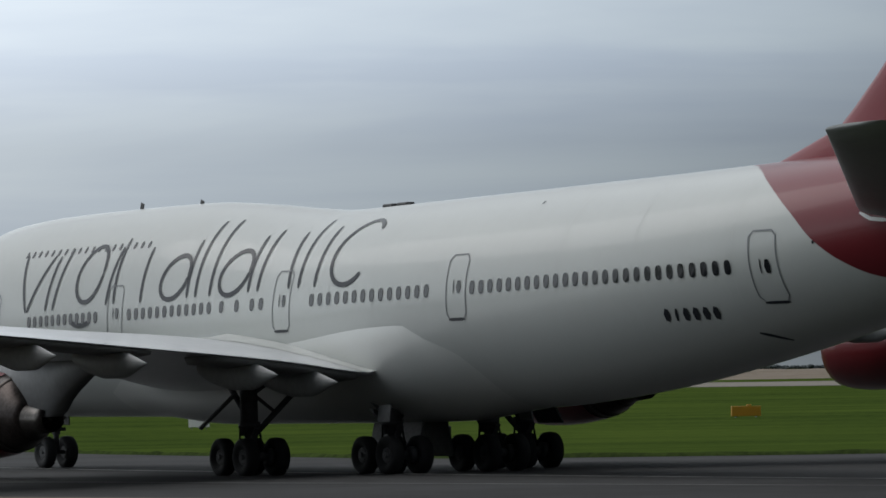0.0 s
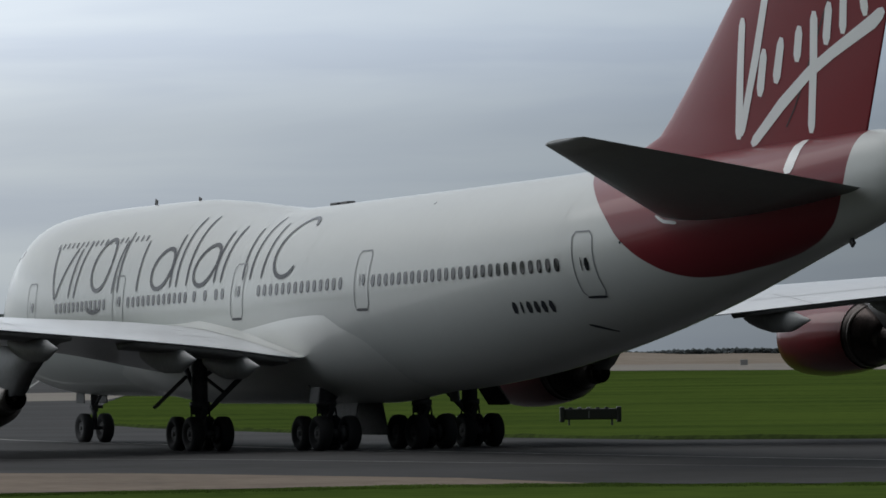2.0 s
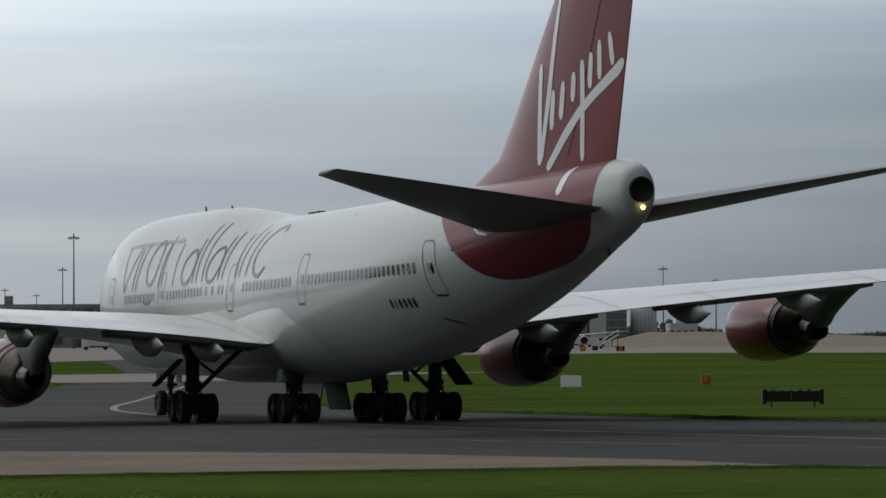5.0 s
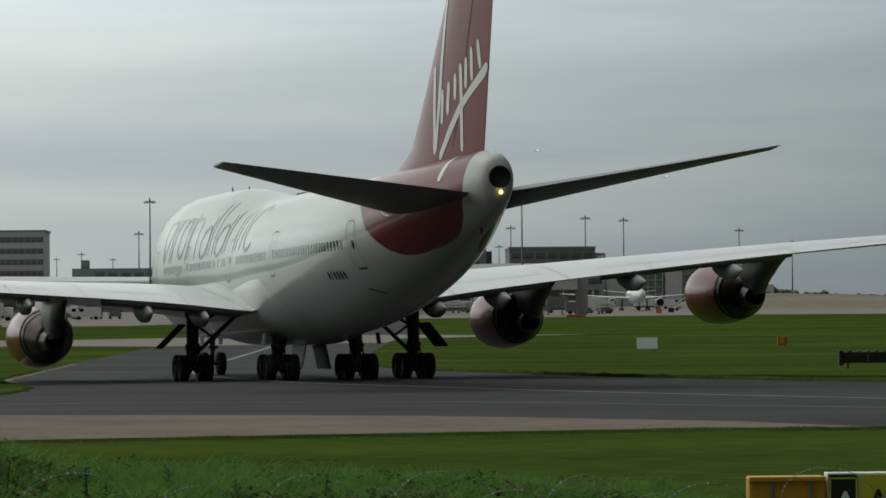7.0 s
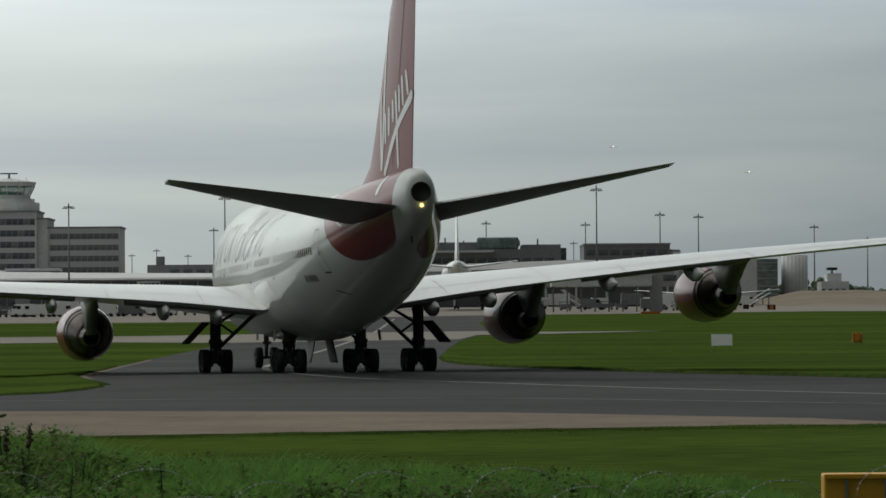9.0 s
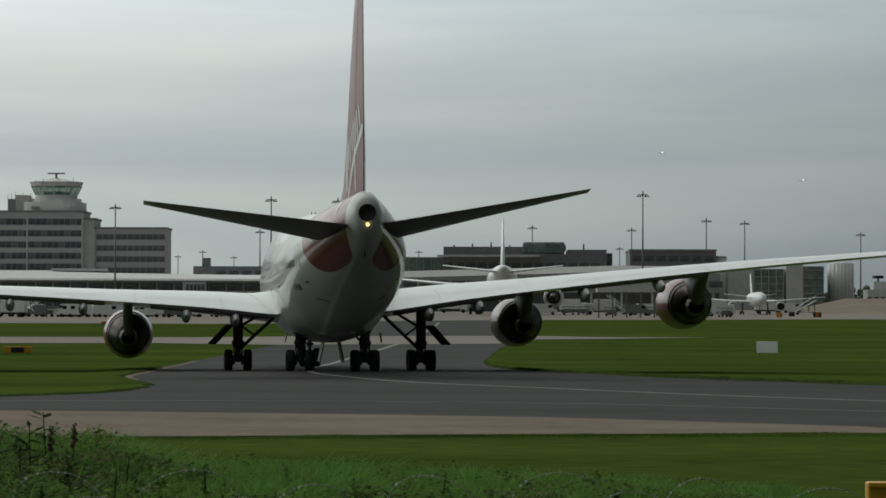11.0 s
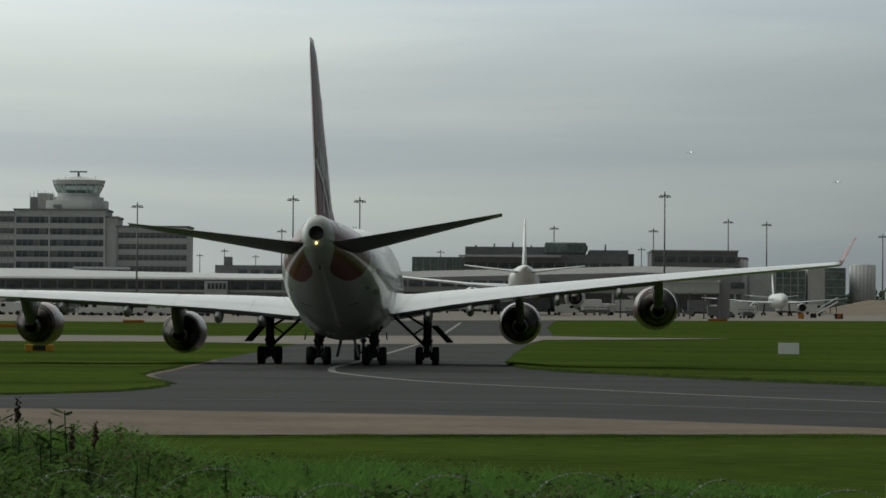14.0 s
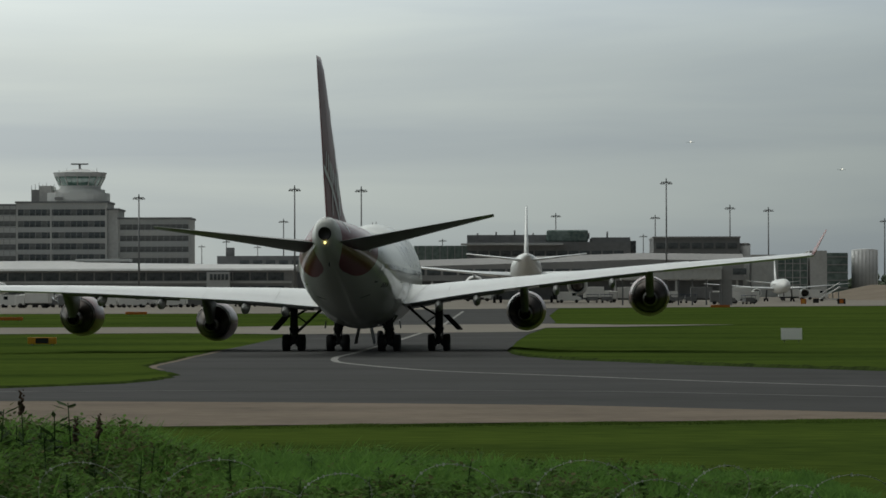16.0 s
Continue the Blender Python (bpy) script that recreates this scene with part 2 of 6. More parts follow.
# ---- the airliner: x forward, y to port, z up; stations run aft from the nose ----
airliner = empty("airliner", label="white and red four-engined wide-body jet airliner taxiing on the asphalt", category="airplane")
LEAN = Matrix.Translation((0, 0, 1)) @ pose(0, 0, 0, -1.87) @ Matrix.Translation((0, 0, -1))   # rolls outwards on its legs in the turn
STA = [0, 0.5, 1.4, 3, 4.5, 6, 8, 10, 13, 16, 21, 25, 28, 31, 36, 42, 45, 48, 51, 54, 56, 59, 62, 65.5, 67.8, 68.9, 69.4]
F_BOT = spline(STA, [4.35, 3.55, 3.1, 2.62, 2.32, 2.15, 2.02, 1.97, 1.95, 1.93, 1.92, 1.92, 1.92, 1.92, 1.95, 2.08, 2.28, 2.58, 3.0, 3.5, 3.88, 4.5, 5.2, 6.04, 6.6, 7.0, 7.45])
F_TOP = spline(STA, [4.35, 5.3, 6.4, 7.9, 8.95, 9.36, 9.5, 9.57, 9.59, 9.58, 9.52, 9.25, 8.96, 8.76, 8.78, 8.81, 8.83, 8.85, 8.88, 8.92, 8.95, 9.0, 9.06, 9.12, 9.16, 9.0, 8.7])
F_HW = spline(STA, [0.02, 0.95, 1.5, 2.15, 2.55, 2.82, 3.05, 3.18, 3.25, 3.25, 3.25, 3.25, 3.25, 3.25, 3.25, 3.25, 3.24, 3.22, 3.14, 2.98, 2.82, 2.46, 1.98, 1.34, 0.9, 0.68, 0.48])


def f_mid(u):
    b, t = F_BOT(u), F_TOP(u)
    if u < 10:
        return b + (t - b) * (0.46 - 0.04 * u / 10)
    return max(b + (t - b) * 0.42, 0.5 * (b + t)) if u > 44 else b + (t - b) * (0.42 + 0.08 * min(1, max(0, (u - 20) / 16)))


def f_half(u, z):
    b, t, c = F_BOT(u), F_TOP(u), f_mid(u)
    d = (z - c) / ((t - c) if z > c else (c - b))
    return F_HW(u) * math.sqrt(max(0.0, 1 - d * d))


def skin(u, z, side, off=0.0):
    """A point on the fuselage at station u and height z, off metres proud of it."""
    y = f_half(u, z)
    dz = 0.02
    slope = (f_half(u, z + dz) - f_half(u, z - dz)) / (2 * dz)
    n = Vector((0, 1, -slope)).normalized()
    return Vector((34 - u, side * (y + off * n.y), z + off * n.z))


def fuselage_material():
    m = material("fuselage_paint", (0.52, 0.54, 0.52), 0.4, spec=0.3, vary=0.12, scale=0.35, fine=2.5, coat=0.33, coat_rough=0.04, dark=(0.48, 0.495, 0.475))
    n, l = m.node_tree.nodes, m.node_tree.links
    b = n["Principled BSDF"]
    white = b.inputs["Base Color"].links[0].from_socket
    tc = [x for x in n if x.type == "TEX_COORD"][0]
    sep = n.new("ShaderNodeSeparateXYZ")
    l.new(tc.outputs["Object"], sep.inputs[0])
    st = n.new("ShaderNodeMapRange")              # station 51..68 -> 0..1
    st.inputs["From Min"].default_value, st.inputs["From Max"].default_value = -17.0, -34.0
    l.new(sep.outputs["X"], st.inputs["Value"])
    cv = n.new("ShaderNodeFloatCurve")
    pts = [(51.0, 10.0), (52.3, 8.95), (53.5, 8.75), (54.6, 8.45), (56.7, 7.4), (57.9, 6.44), (58.74, 5.88), (59.65, 5.47), (60.65, 5.33), (62.7, 5.54), (63.8, 5.73), (64.9, 5.99), (65.95, 6.34), (66.8, 6.8), (67.4, 7.6), (67.6, 8.4), (67.75, 10.0), (68.0, 10.0)]
    c = cv.mapping.curves[0]
    for i, (u, z) in enumerate(pts):
        q = ((u - 51) / 17, z / 10)
        if i < 2:
            c.points[0 if i == 0 else 1].location = (q if i == 0 else (1, 1))
            if i == 1:
                c.points.new(*q)
        elif i < len(pts) - 1:
            c.points.new(*q)
    for p in c.points:
        p.handle_type = "AUTO_CLAMPED"
    cv.mapping.update()
    l.new(st.outputs["Result"], cv.inputs["Value"])
    sub, mul = n.new("ShaderNodeMath"), n.new("ShaderNodeMath")
    mul.operation, sub.operation = "MULTIPLY_ADD", "SUBTRACT"
    mul.inputs[1].default_value, mul.inputs[2].default_value = -10.0, 0.0
    l.new(cv.outputs["Value"], mul.inputs[0])
    sub.operation = "ADD"
    l.new(sep.outputs["Z"], sub.inputs[0])
    l.new(mul.outputs[0], sub.inputs[1])
    edge = n.new("ShaderNodeMapRange")
    edge.inputs["From Min"].default_value, edge.inputs["From Max"].default_value = 0.0, 0.03
    l.new(sub.outputs[0], edge.inputs["Value"])
    gate = n.new("ShaderNodeMath")
    gate.operation = "LESS_THAN"
    gate.inputs[1].default_value = -17.05
    l.new(sep.outputs["X"], gate.inputs[0])
    both = n.new("ShaderNodeMath")
    both.operation = "MULTIPLY"
    l.new(edge.outputs["Result"], both.inputs[0])
    l.new(gate.outputs[0], both.inputs[1])
    side, keel, crown = n.new("ShaderNodeMath"), n.new("ShaderNodeMapRange"), n.new("ShaderNodeMapRange")
    side.operation = "ABSOLUTE"                   # a white strip runs along the keel
    l.new(sep.outputs["Y"], side.inputs[0])
    l.new(side.outputs[0], keel.inputs["Value"])
    l.new(sep.outputs["Z"], crown.inputs["Value"])
    keel.inputs["From Min"].default_value, keel.inputs["From Max"].default_value = 0.46, 0.52
    crown.inputs["From Min"].default_value, crown.inputs["From Max"].default_value = 7.4, 7.43
    above, red = n.new("ShaderNodeMath"), n.new("ShaderNodeMath")
    above.operation, red.operation = "MAXIMUM", "MULTIPLY"
    l.new(keel.outputs["Result"], above.inputs[0])
    l.new(crown.outputs["Result"], above.inputs[1])
    l.new(both.outputs[0], red.inputs[0])
    l.new(above.outputs[0], red.inputs[1])
    mix = n.new("ShaderNodeMix")
    mix.data_type = "RGBA"
    mix.inputs["B"].default_value = (0.155, 0.0095, 0.0155, 1)
    l.new(white, mix.inputs["A"])
    l.new(red.outputs[0], mix.inputs["Factor"])
    l.new(mix.outputs["Result"], b.inputs["Base Color"])
    return m


M_FUS = glancing(fuselage_material(), 0.24, 0.48)
glancing(M_INK, 0.25, 0.8), glancing(M_RED, 0.08, 0.15), glancing(M_FAIR, 0.25, 0.6), glancing(M_GLASS_DARK, 0.25, 0.8)


def body_part(ob):
    ob.matrix_basis = LEAN
    return ob


def make_fuselage():
    us = sorted(set([0.03, 0.12, 0.25] + [x * 0.5 for x in range(1, 139)] + [69.4]))
    rings = []
    for u in us:
        b, t, c, h = F_BOT(u), F_TOP(u), f_mid(u), F_HW(u)
        ring = []
        for j in range(64):
            a = 2 * math.pi * j / 64
            s = math.sin(a)
            ring.append((34 - u, h * math.cos(a), c + s * ((t - c) if s > 0 else (c - b))))
        rings.append(ring)
    return body_part(loft_part("fuselage", rings, M_FUS, airliner, "gloss white fuselage with a dark red tail section"))


fuselage = make_fuselage()


def ribbon(name, pts, width, side, mat, parent, off=0.014, label=""):
    """A painted stroke lying on the fuselage along points (station, height)."""
    dense = []
    for (u0, z0), (u1, z1) in zip(pts, pts[1:]):
        k = max(2, int(math.hypot(u1 - u0, z1 - z0) / 0.15))
        dense += [(u0 + (u1 - u0) * i / k, z0 + (z1 - z0) * i / k) for i in range(k)]
    dense.append(pts[-1])
    vs, fs = [], []
    for i, (u, z) in enumerate(dense):
        a, b = dense[max(0, i - 1)], dense[min(len(dense) - 1, i + 1)]
        slope = (f_half(u, z + 0.02) - f_half(u, z - 0.02)) / 0.04
        g = math.sqrt(1 + slope * slope)
        du, dv = b[0] - a[0], (b[1] - a[1]) * g
        q = math.hypot(du, dv) or 1
        w = width * (0.55 if i in (0, len(dense) - 1) else 1)
        pu, pz = -dv / q * w / 2, du / q * w / 2 / g
        vs += [skin(u + pu, z + pz, side, off), skin(u - pu, z - pz, side, off)]
    for i in range(len(dense) - 1):
        fs.append((2 * i, 2 * i + 1, 2 * i + 3, 2 * i + 2) if side < 0 else (2 * i, 2 * i + 2, 2 * i + 3, 2 * i + 1))
    return mesh_ob(name, vs, fs, mat, parent, label)


def ellipse(cu, cz, ru, rz, lean, a0=0, a1=360, k=22):
    out = []
    for i in range(k + 1):
        a = radians(a0 + (a1 - a0) * i / k)
        dz = rz * math.sin(a)
        out.append((cu + ru * math.cos(a) + lean * dz, cz + dz))
    return out


STEMS = [(11.95, 5.96, 10.95, 8.1), (12.05, 5.98, 13.4, 8.02), (13.56, 5.98, 13.85, 7.96), (14.15, 5.98, 14.62, 8.2), (18.29, 6.05, 18.55, 8.1), (18.87, 6.08, 18.72, 8.4), (20.87, 6.06, 20.86, 8.0),
         (24.2, 6.12, 24.14, 8.1), (24.8, 6.12, 24.72, 8.7), (25.78, 6.13, 25.7, 8.7), (28.36, 6.17, 28.25, 8.05), (28.97, 6.17, 28.95, 8.2), (31.0, 6.19, 30.58, 8.05), (31.63, 6.19, 31.45, 8.4), (32.65, 6.2, 32.56, 8.15)]
LOOPS = [ellipse(16.75, 7.2, 0.95, 1.0, 0.12), ellipse(23.15, 6.85, 0.92, 0.75, 0.3), ellipse(27.25, 6.85, 0.92, 0.74, 0.3), ellipse(34.55, 7.22, 1.15, 1.02, 0.1, 45, 320)]
for sd in (1, -1):
    for k, (u0, z0, u1, z1) in enumerate(STEMS):
        ribbon("livery_stroke", [(u0, z0), (u1, z1)], 0.17, sd, M_INK, fuselage, label="dark grey slanted livery stroke")
    for k, loop in enumerate(LOOPS):
        ribbon("livery_loop", loop, 0.17, sd, M_INK, fuselage, off=0.02, label="dark grey oval livery ring")
    ribbon("livery_stroke", ellipse(16.4, 5.62, 0.75, 0.25, 0.0, 190, 350), 0.19, sd, M_INK, fuselage, label="dark grey curved livery stroke")
    for k in range(6):      # registration marks as plain bars
        ribbon("registration_bar", [(51.32 + 0.4 * k, 4.55), (51.45 + 0.4 * k, 4.9)], 0.26 if k != 1 else 0.12, sd, M_INK, fuselage)


def cabin_window(u, z, side, w=0.27, h=0.42):
    pts = []
    for i in range(12):
        a = 2 * math.pi * i / 12
        c, s = math.cos(a), math.sin(a)
        pts.append((u + w / 2 * math.copysign(abs(c) ** 0.7, c), z + h / 2 * math.copysign(abs(s) ** 0.7, s)))
    vs = [skin(a, b, side, 0.016) for a, b in pts]
    return mesh_ob("window", vs, [tuple(range(12)) if side < 0 else tuple(range(12))[::-1]], M_GLASS_DARK, fuselage, smooth=False)


rows_w = [12.3 + 0.478 * k for k in range(12)] + [20.1 + 0.52 * k for k in range(12)] + [26.68, 27.7, 28.72, 29.31] + [32.58 + 0.5315 * k for k in range(14)] + [42.06 + 0.494 * k for k in range(26)]
for sd in (1, -1):
    for u in rows_w:
        cabin_window(u, 5.6 + 0.0085 * (u - 12), sd)
    for k in range(19):
        cabin_window(10.8 + 0.53 * k, 8.12, sd, 0.16, 0.24)
    for k in range(3):
        ribbon("cockpit_window", [(3.5 + k * 0.75, 7.75 + 0.12 * k), (4.1 + k * 0.75, 7.82 + 0.12 * k)], 0.42, sd, M_GLASS_DARK, fuselage)


def door_outline(u0, u1, z0, z1, side):
    r = 0.16
    path = [(u0 + r, z0), (u1 - r, z0), (u1, z0 + r), (u1, z1 - r), (u1 - r, z1), (u0 + r, z1), (u0, z1 - r), (u0, z0 + r), (u0 + r, z0)]
    d = ribbon("door", path, 0.05, side, M_LINE, fuselage, label="cabin door with a grey seam")
    ribbon("door_sill", [(u0 + 0.1, z0 - 0.02), (u1 - 0.1, z0 - 0.02)], 0.1, side, M_INK, d, off=0.02)
    ribbon("door_handle", [((u0 + u1) / 2 - 0.12, z0 + 0.78), ((u0 + u1) / 2 - 0.12, z0 + 1.18)], 0.06, side, M_INK, d, off=0.02)
    ribbon("door_window", [((u0 + u1) / 2 + 0.15, z0 + 0.78), ((u0 + u1) / 2 + 0.15, z0 + 1.16)], 0.24, side, M_GLASS_DARK, d, off=0.02)


for sd in (1, -1):
    for u0, z0 in ((8.6, 4.72), (18.5, 4.76), (30.1, 4.83), (40.62, 4.93), (55.3, 4.96)):
        door_outline(u0, u0 + 1.08, z0, z0 + 1.95, sd)
    # short pale stroke on the red below the tailplane root
    ribbon("pale_stroke", [(59.5, 7.2), (59.9, 7.02), (60.5, 6.95)], 0.1, sd, M_WHITE, fuselage, label="short pale stroke under the tailplane")
    ribbon("outflow_panel", [(54.3, 4.12), (54.62, 4.02), (54.95, 3.88)], 0.18, sd, M_INK, fuselage)


M_SEAM = material("skin_joint_grey", (0.575, 0.585, 0.57), 0.4, vary=0.15)
for sd in (1, -1):
    for u in (14.0, 23.9, 33.6, 36.3, 46.5, 50.2, 54.6):
        ribbon("skin_joint", [(u, 3.6 if u < 50 else 4.4), (u, 5.3), (u, 6.2), (u, 7.6), (u, 8.5)], 0.014, sd, M_SEAM, fuselage, off=0.01)
    for u, z in ((35.0, 4.5), (35.9, 4.35), (37.0, 4.1), (44.0, 8.3), (57.8, 6.5)):
        cabin_window(u, z, sd, 0.09, 0.09)


def make_tail_end():
    """Exhaust of the tail's power unit, the lamp under it, blade aerials."""
    ex = []
    for x, r in ((-35.0, 0.44), (-35.46, 0.43), (-35.5, 0.4), (-35.49, 0.37), (-35.43, 0.36)):
        ex.append([(x, r * math.cos(a), 8.06 + r * math.sin(a)) for a in [2 * math.pi * i / 24 for i in range(24)]])
    body_part(loft_part("tail_exhaust", ex, M_SOOT, airliner, "round sooty exhaust opening"))
    bm = bmesh.new()
    bmesh.ops.create_uvsphere(bm, u_segments=12, v_segments=8, radius=0.085, matrix=Matrix.Translation((-35.52, 0, 7.47)))
    body_part(part("tail_lamp", bm, M_LAMP, airliner, "lit yellow tail lamp", smooth=True))
    for u, h in ((15.5, 0.25), (20.0, 0.15)):
        z = F_TOP(u)
        body_part(box_part("blade_aerial", (34 - u, 0, z + h / 2 - 0.03), (0.22, 0.04, h), M_STRUT, airliner, rot=pose(0, 0, 0, 0, -20)))
    for u in (32.6, 33.5):
        body_part(box_part("dome_aerial", (34 - u, 0, F_TOP(u) + 0.03), (0.6, 0.35, 0.12), M_STRUT, airliner, bevel=0.05))
    body_part(box_part("tail_skid", (34 - 66.3, 0, F_BOT(66.3) - 0.12), (0.2, 0.08, 0.22), M_STRUT, airliner, bevel=0.02, rot=pose(0, 0, 0, 0, 40)))


make_tail_end()


def foil(thick, camber=0.015, n=14):
    """Unit airfoil round from the trailing edge over the top: (x from the nose, z)."""
    xs = [0.5 * (1 + math.cos(math.pi * i / n)) for i in range(n + 1)]

    def t(x):
        return 5 * thick * (0.2969 * math.sqrt(x) - 0.126 * x - 0.3516 * x * x + 0.2843 * x ** 3 - 0.1015 * x ** 4)
    top = [(x, t(x) + 4 * camber * x * (1 - x)) for x in xs]
    low = [(x, -t(x) * 0.9 + 4 * camber * x * (1 - x)) for x in xs[::-1][1:-1]]
    return top + low


def foil_ring(le, te, v, z, thick, twist, side, camber=0.015):
    c = te - le
    out = []
    for x, h in foil(thick, camber):
        a = (x - 0.35) * c
        zz = h * c
        tw = radians(twist)
        out.append((34 - (le + 0.35 * c + a * math.cos(tw)), side * v, z + zz * math.cos(tw) - a * math.sin(tw)))
    return out


W_LE = spline([0, 3.2, 12, 22, 32.1], [16.8, 19.9, 28.1, 37.2, 46.35])
W_TE = spline([0, 3.2, 7.5, 12, 22, 32.1], [35.4, 35.9, 37.55, 39.3, 44.5, 50.0])
W_Z = spline([0, 3.2, 7, 12, 22, 32.1], [3.28, 3.54, 4.0, 4.45, 5.18, 5.72])
W_TW = spline([0, 3.2, 12, 22, 32.1], [1.2, 1.2, 1.2, 0.8, 0.0])
W_TH = spline([0, 3.2, 12, 32.1], [0.115, 0.112, 0.09, 0.08])


def make_wing(side):
    rings = [foil_ring(W_LE(v), W_TE(v), v, W_Z(v), W_TH(v), W_TW(v), side) for v in [1.5, 3.2, 4.5, 6, 7.5, 9, 10.5, 12, 14, 16, 18, 20, 22, 24, 26, 28, 30, 31.5, 32.1]]
    wing = body_part(loft_part("wing", rings, M_WING, airliner, "pale grey swept wing"))
    tip = []
    for k in range(6):
        q = k / 5
        v, z = 32.05 + 0.9 * q, 5.72 + 1.7 * q
        le, te = 46.45 + 3.2 * q ** 0.9, 49.95 + 0.9 * q
        c = te - le
        tip.append([(34 - (le + x * c), side * (v + h * c * 0.9), z - h * c * 0.4) for x, h in foil(0.08, 0.0, 8)])
    loft_part("winglet", tip, M_RED, wing, "red upswept winglet")
    for vf, ln, r in ((5.6, 5.0, 0.42), (8.4, 5.0, 0.43), (14.2, 4.7, 0.4), (18.2, 4.5, 0.38)):
        te, z = W_TE(vf), W_Z(vf) - 0.65 * (W_TE(vf) - W_LE(vf)) * math.sin(radians(W_TW(vf)))
        rr = []
        for k in range(21):      # blunt keel under the wing, then a straight cone past the trailing edge
            q = k / 20
            s = max(0.04, math.sqrt(1 - (1 - q / 0.45) ** 2)) if q < 0.45 else (1.0 if q < 0.72 else 1 - 0.97 * (q - 0.72) / 0.28)
            cz = z - 0.2 - 0.3 * min(1, q / 0.45)
            rr.append([(34 - (te - ln + 1.15 + ln * q), side * (vf + 0.62 * r * s * math.cos(a)), cz + r * s * (1.02 if math.sin(a) < 0 else 0.9) * math.sin(a)) for a in [2 * math.pi * i / 20 for i in range(20)]])
        loft_part("flap_fairing", rr, M_CANOE, wing, "canoe-shaped flap track fairing")
    for v0, v1 in ((3.8, 10.6), (13.0, 20.8), (22.5, 29.0)):     # hinge gaps of flaps and aileron
        bm = bmesh.new()
        last = None
        for k in range(9):
            v = v0 + (v1 - v0) * k / 8
            ring = foil_ring(W_LE(v), W_TE(v), v, W_Z(v), W_TH(v), W_TW(v), side)
            a, b = Vector(ring[4]), Vector(ring[5])
            q = [bm.verts.new(a + Vector((0, 0, 0.012))), bm.verts.new(a + (b - a).normalized() * 0.07 + Vector((0, 0, 0.012)))]
            if last:
                bm.faces.new((last[0], q[0], q[1], last[1]))
            last = q
        part("hinge_gap", bm, M_WSEAM, wing)
    for v, x0, x1 in ((6.3, 2, 6), (11.3, 1, 8), (14.9, 2, 5), (20.8, 1, 7), (25.6, 1, 5)):
        bm = bmesh.new()
        ring = foil_ring(W_LE(v), W_TE(v), v, W_Z(v), W_TH(v), W_TW(v), side)
        for k in range(x0 - 1, x1):
            a, b = Vector(ring[k]), Vector(ring[k + 1])
            bm.faces.new([bm.verts.new(p + Vector((0, e, 0.013))) for p, e in ((a, -0.02), (b, -0.02), (b, 0.02), (a, 0.02))])
        part("panel_joint", bm, M_WSEAM, wing)
    for v0, v1 in ((3.6, 10.4), (13.0, 20.6)):      # open cove between the flap and the spoilers, seen from below
        low = []
        for k in range(9):
            v = v0 + (v1 - v0) * k / 8
            z = W_Z(v) - 0.65 * (W_TE(v) - W_LE(v)) * math.sin(radians(W_TW(v)))
            te, d = W_TE(v), 0.16 if v0 < 5 else 0.12
            low.append([(34 - te + x, side * v, z + h) for x, h in ((0.12, -0.03), (0.25, -0.03 - d), (1.6, -0.12 - d), (1.8, -0.05))])
        loft_part("flap", low, M_PYLON, wing, "grey trailing-edge flap")
    rings = []
    for k in range(13):
        q = k / 12
        u = 27.0 + 9.0 * q
        foot, rise = 3.35 + 1.3 * (1 - q) ** 0.8, 0.12 + 0.2 * (1 - q)
        ring = []
        for j in range(6):
            p = j / 5
            v = foot + (2.9 - foot) * p
            c = W_TE(v) - W_LE(v)
            x = min(0.999, max(0.01, (u - W_LE(v)) / c))
            th = W_TH(v)
            zt = 5 * th * (0.2969 * math.sqrt(x) - 0.126 * x - 0.3516 * x * x + 0.2843 * x ** 3 - 0.1015 * x ** 4) + 0.06 * x * (1 - x)
            ring.append((34 - u, side * v, W_Z(v) + zt * c - (x - 0.35) * c * math.sin(radians(W_TW(v))) + 0.015 + rise * p ** 1.8))
        rings.append(ring)
    loft_part("root_fillet", rings, M_FAIR, wing, "smooth white fillet along the wing root", close=False, cap=False)
    return wing


M_WSEAM = material("wing_joint_grey", (0.58, 0.59, 0.6), 0.4, vary=0.15)
wing_port, wing_starboard = make_wing(1), make_wing(-1)


def make_body_fairing():
    def ease(x):
        x = min(1.0, max(0.0, x))
        return x * x * (3 - 2 * x)

    top = spline([17, 20, 24, 30, 36, 37.8, 39, 40.45, 41, 41.34, 41.45], [2.9, 3.8, 4.2, 4.35, 4.78, 4.81, 4.36, 3.87, 3.48, 3.02, 2.6])
    us = [17.0 + 23.0 * k / 46 for k in range(47)] + [40.3, 40.6, 40.85, 41.05, 41.2, 41.3, 41.38, 41.44]
    rings = []
    for u in us:
        h, b, c, edge = F_HW(u), F_BOT(u), f_mid(u), top(u)
        su = ease((u - 17.0) / 5.0)
        ph0 = math.asin(max(-0.97, min(0.2, (edge - c) / (c - b))))
        ring = []
        for i in range(49):
            ph = ph0 - (math.pi + 2 * ph0) * i / 48
            y, z = h * math.cos(ph), c + (c - b) * math.sin(ph)
            n = Vector((0, math.cos(ph) / h, math.sin(ph) / (c - b))).normalized()
            d = max(0.0, edge - z)
            square = 1.0 + 0.35 * math.exp(-((abs(y) - 2.3) / 0.7) ** 2)
            off = 0.006 + 0.3 * su * ease((41.6 - u) / 5.0) * (1 - math.exp(-d / 0.85)) * square
            ring.append((34 - u, y + n.y * off, z + n.z * off))
        rings.append(ring)
    body_part(loft_part("wing_root_fairing", rings, M_FAIR, airliner, "smooth white wing-to-body fairing", close=False, cap=False))


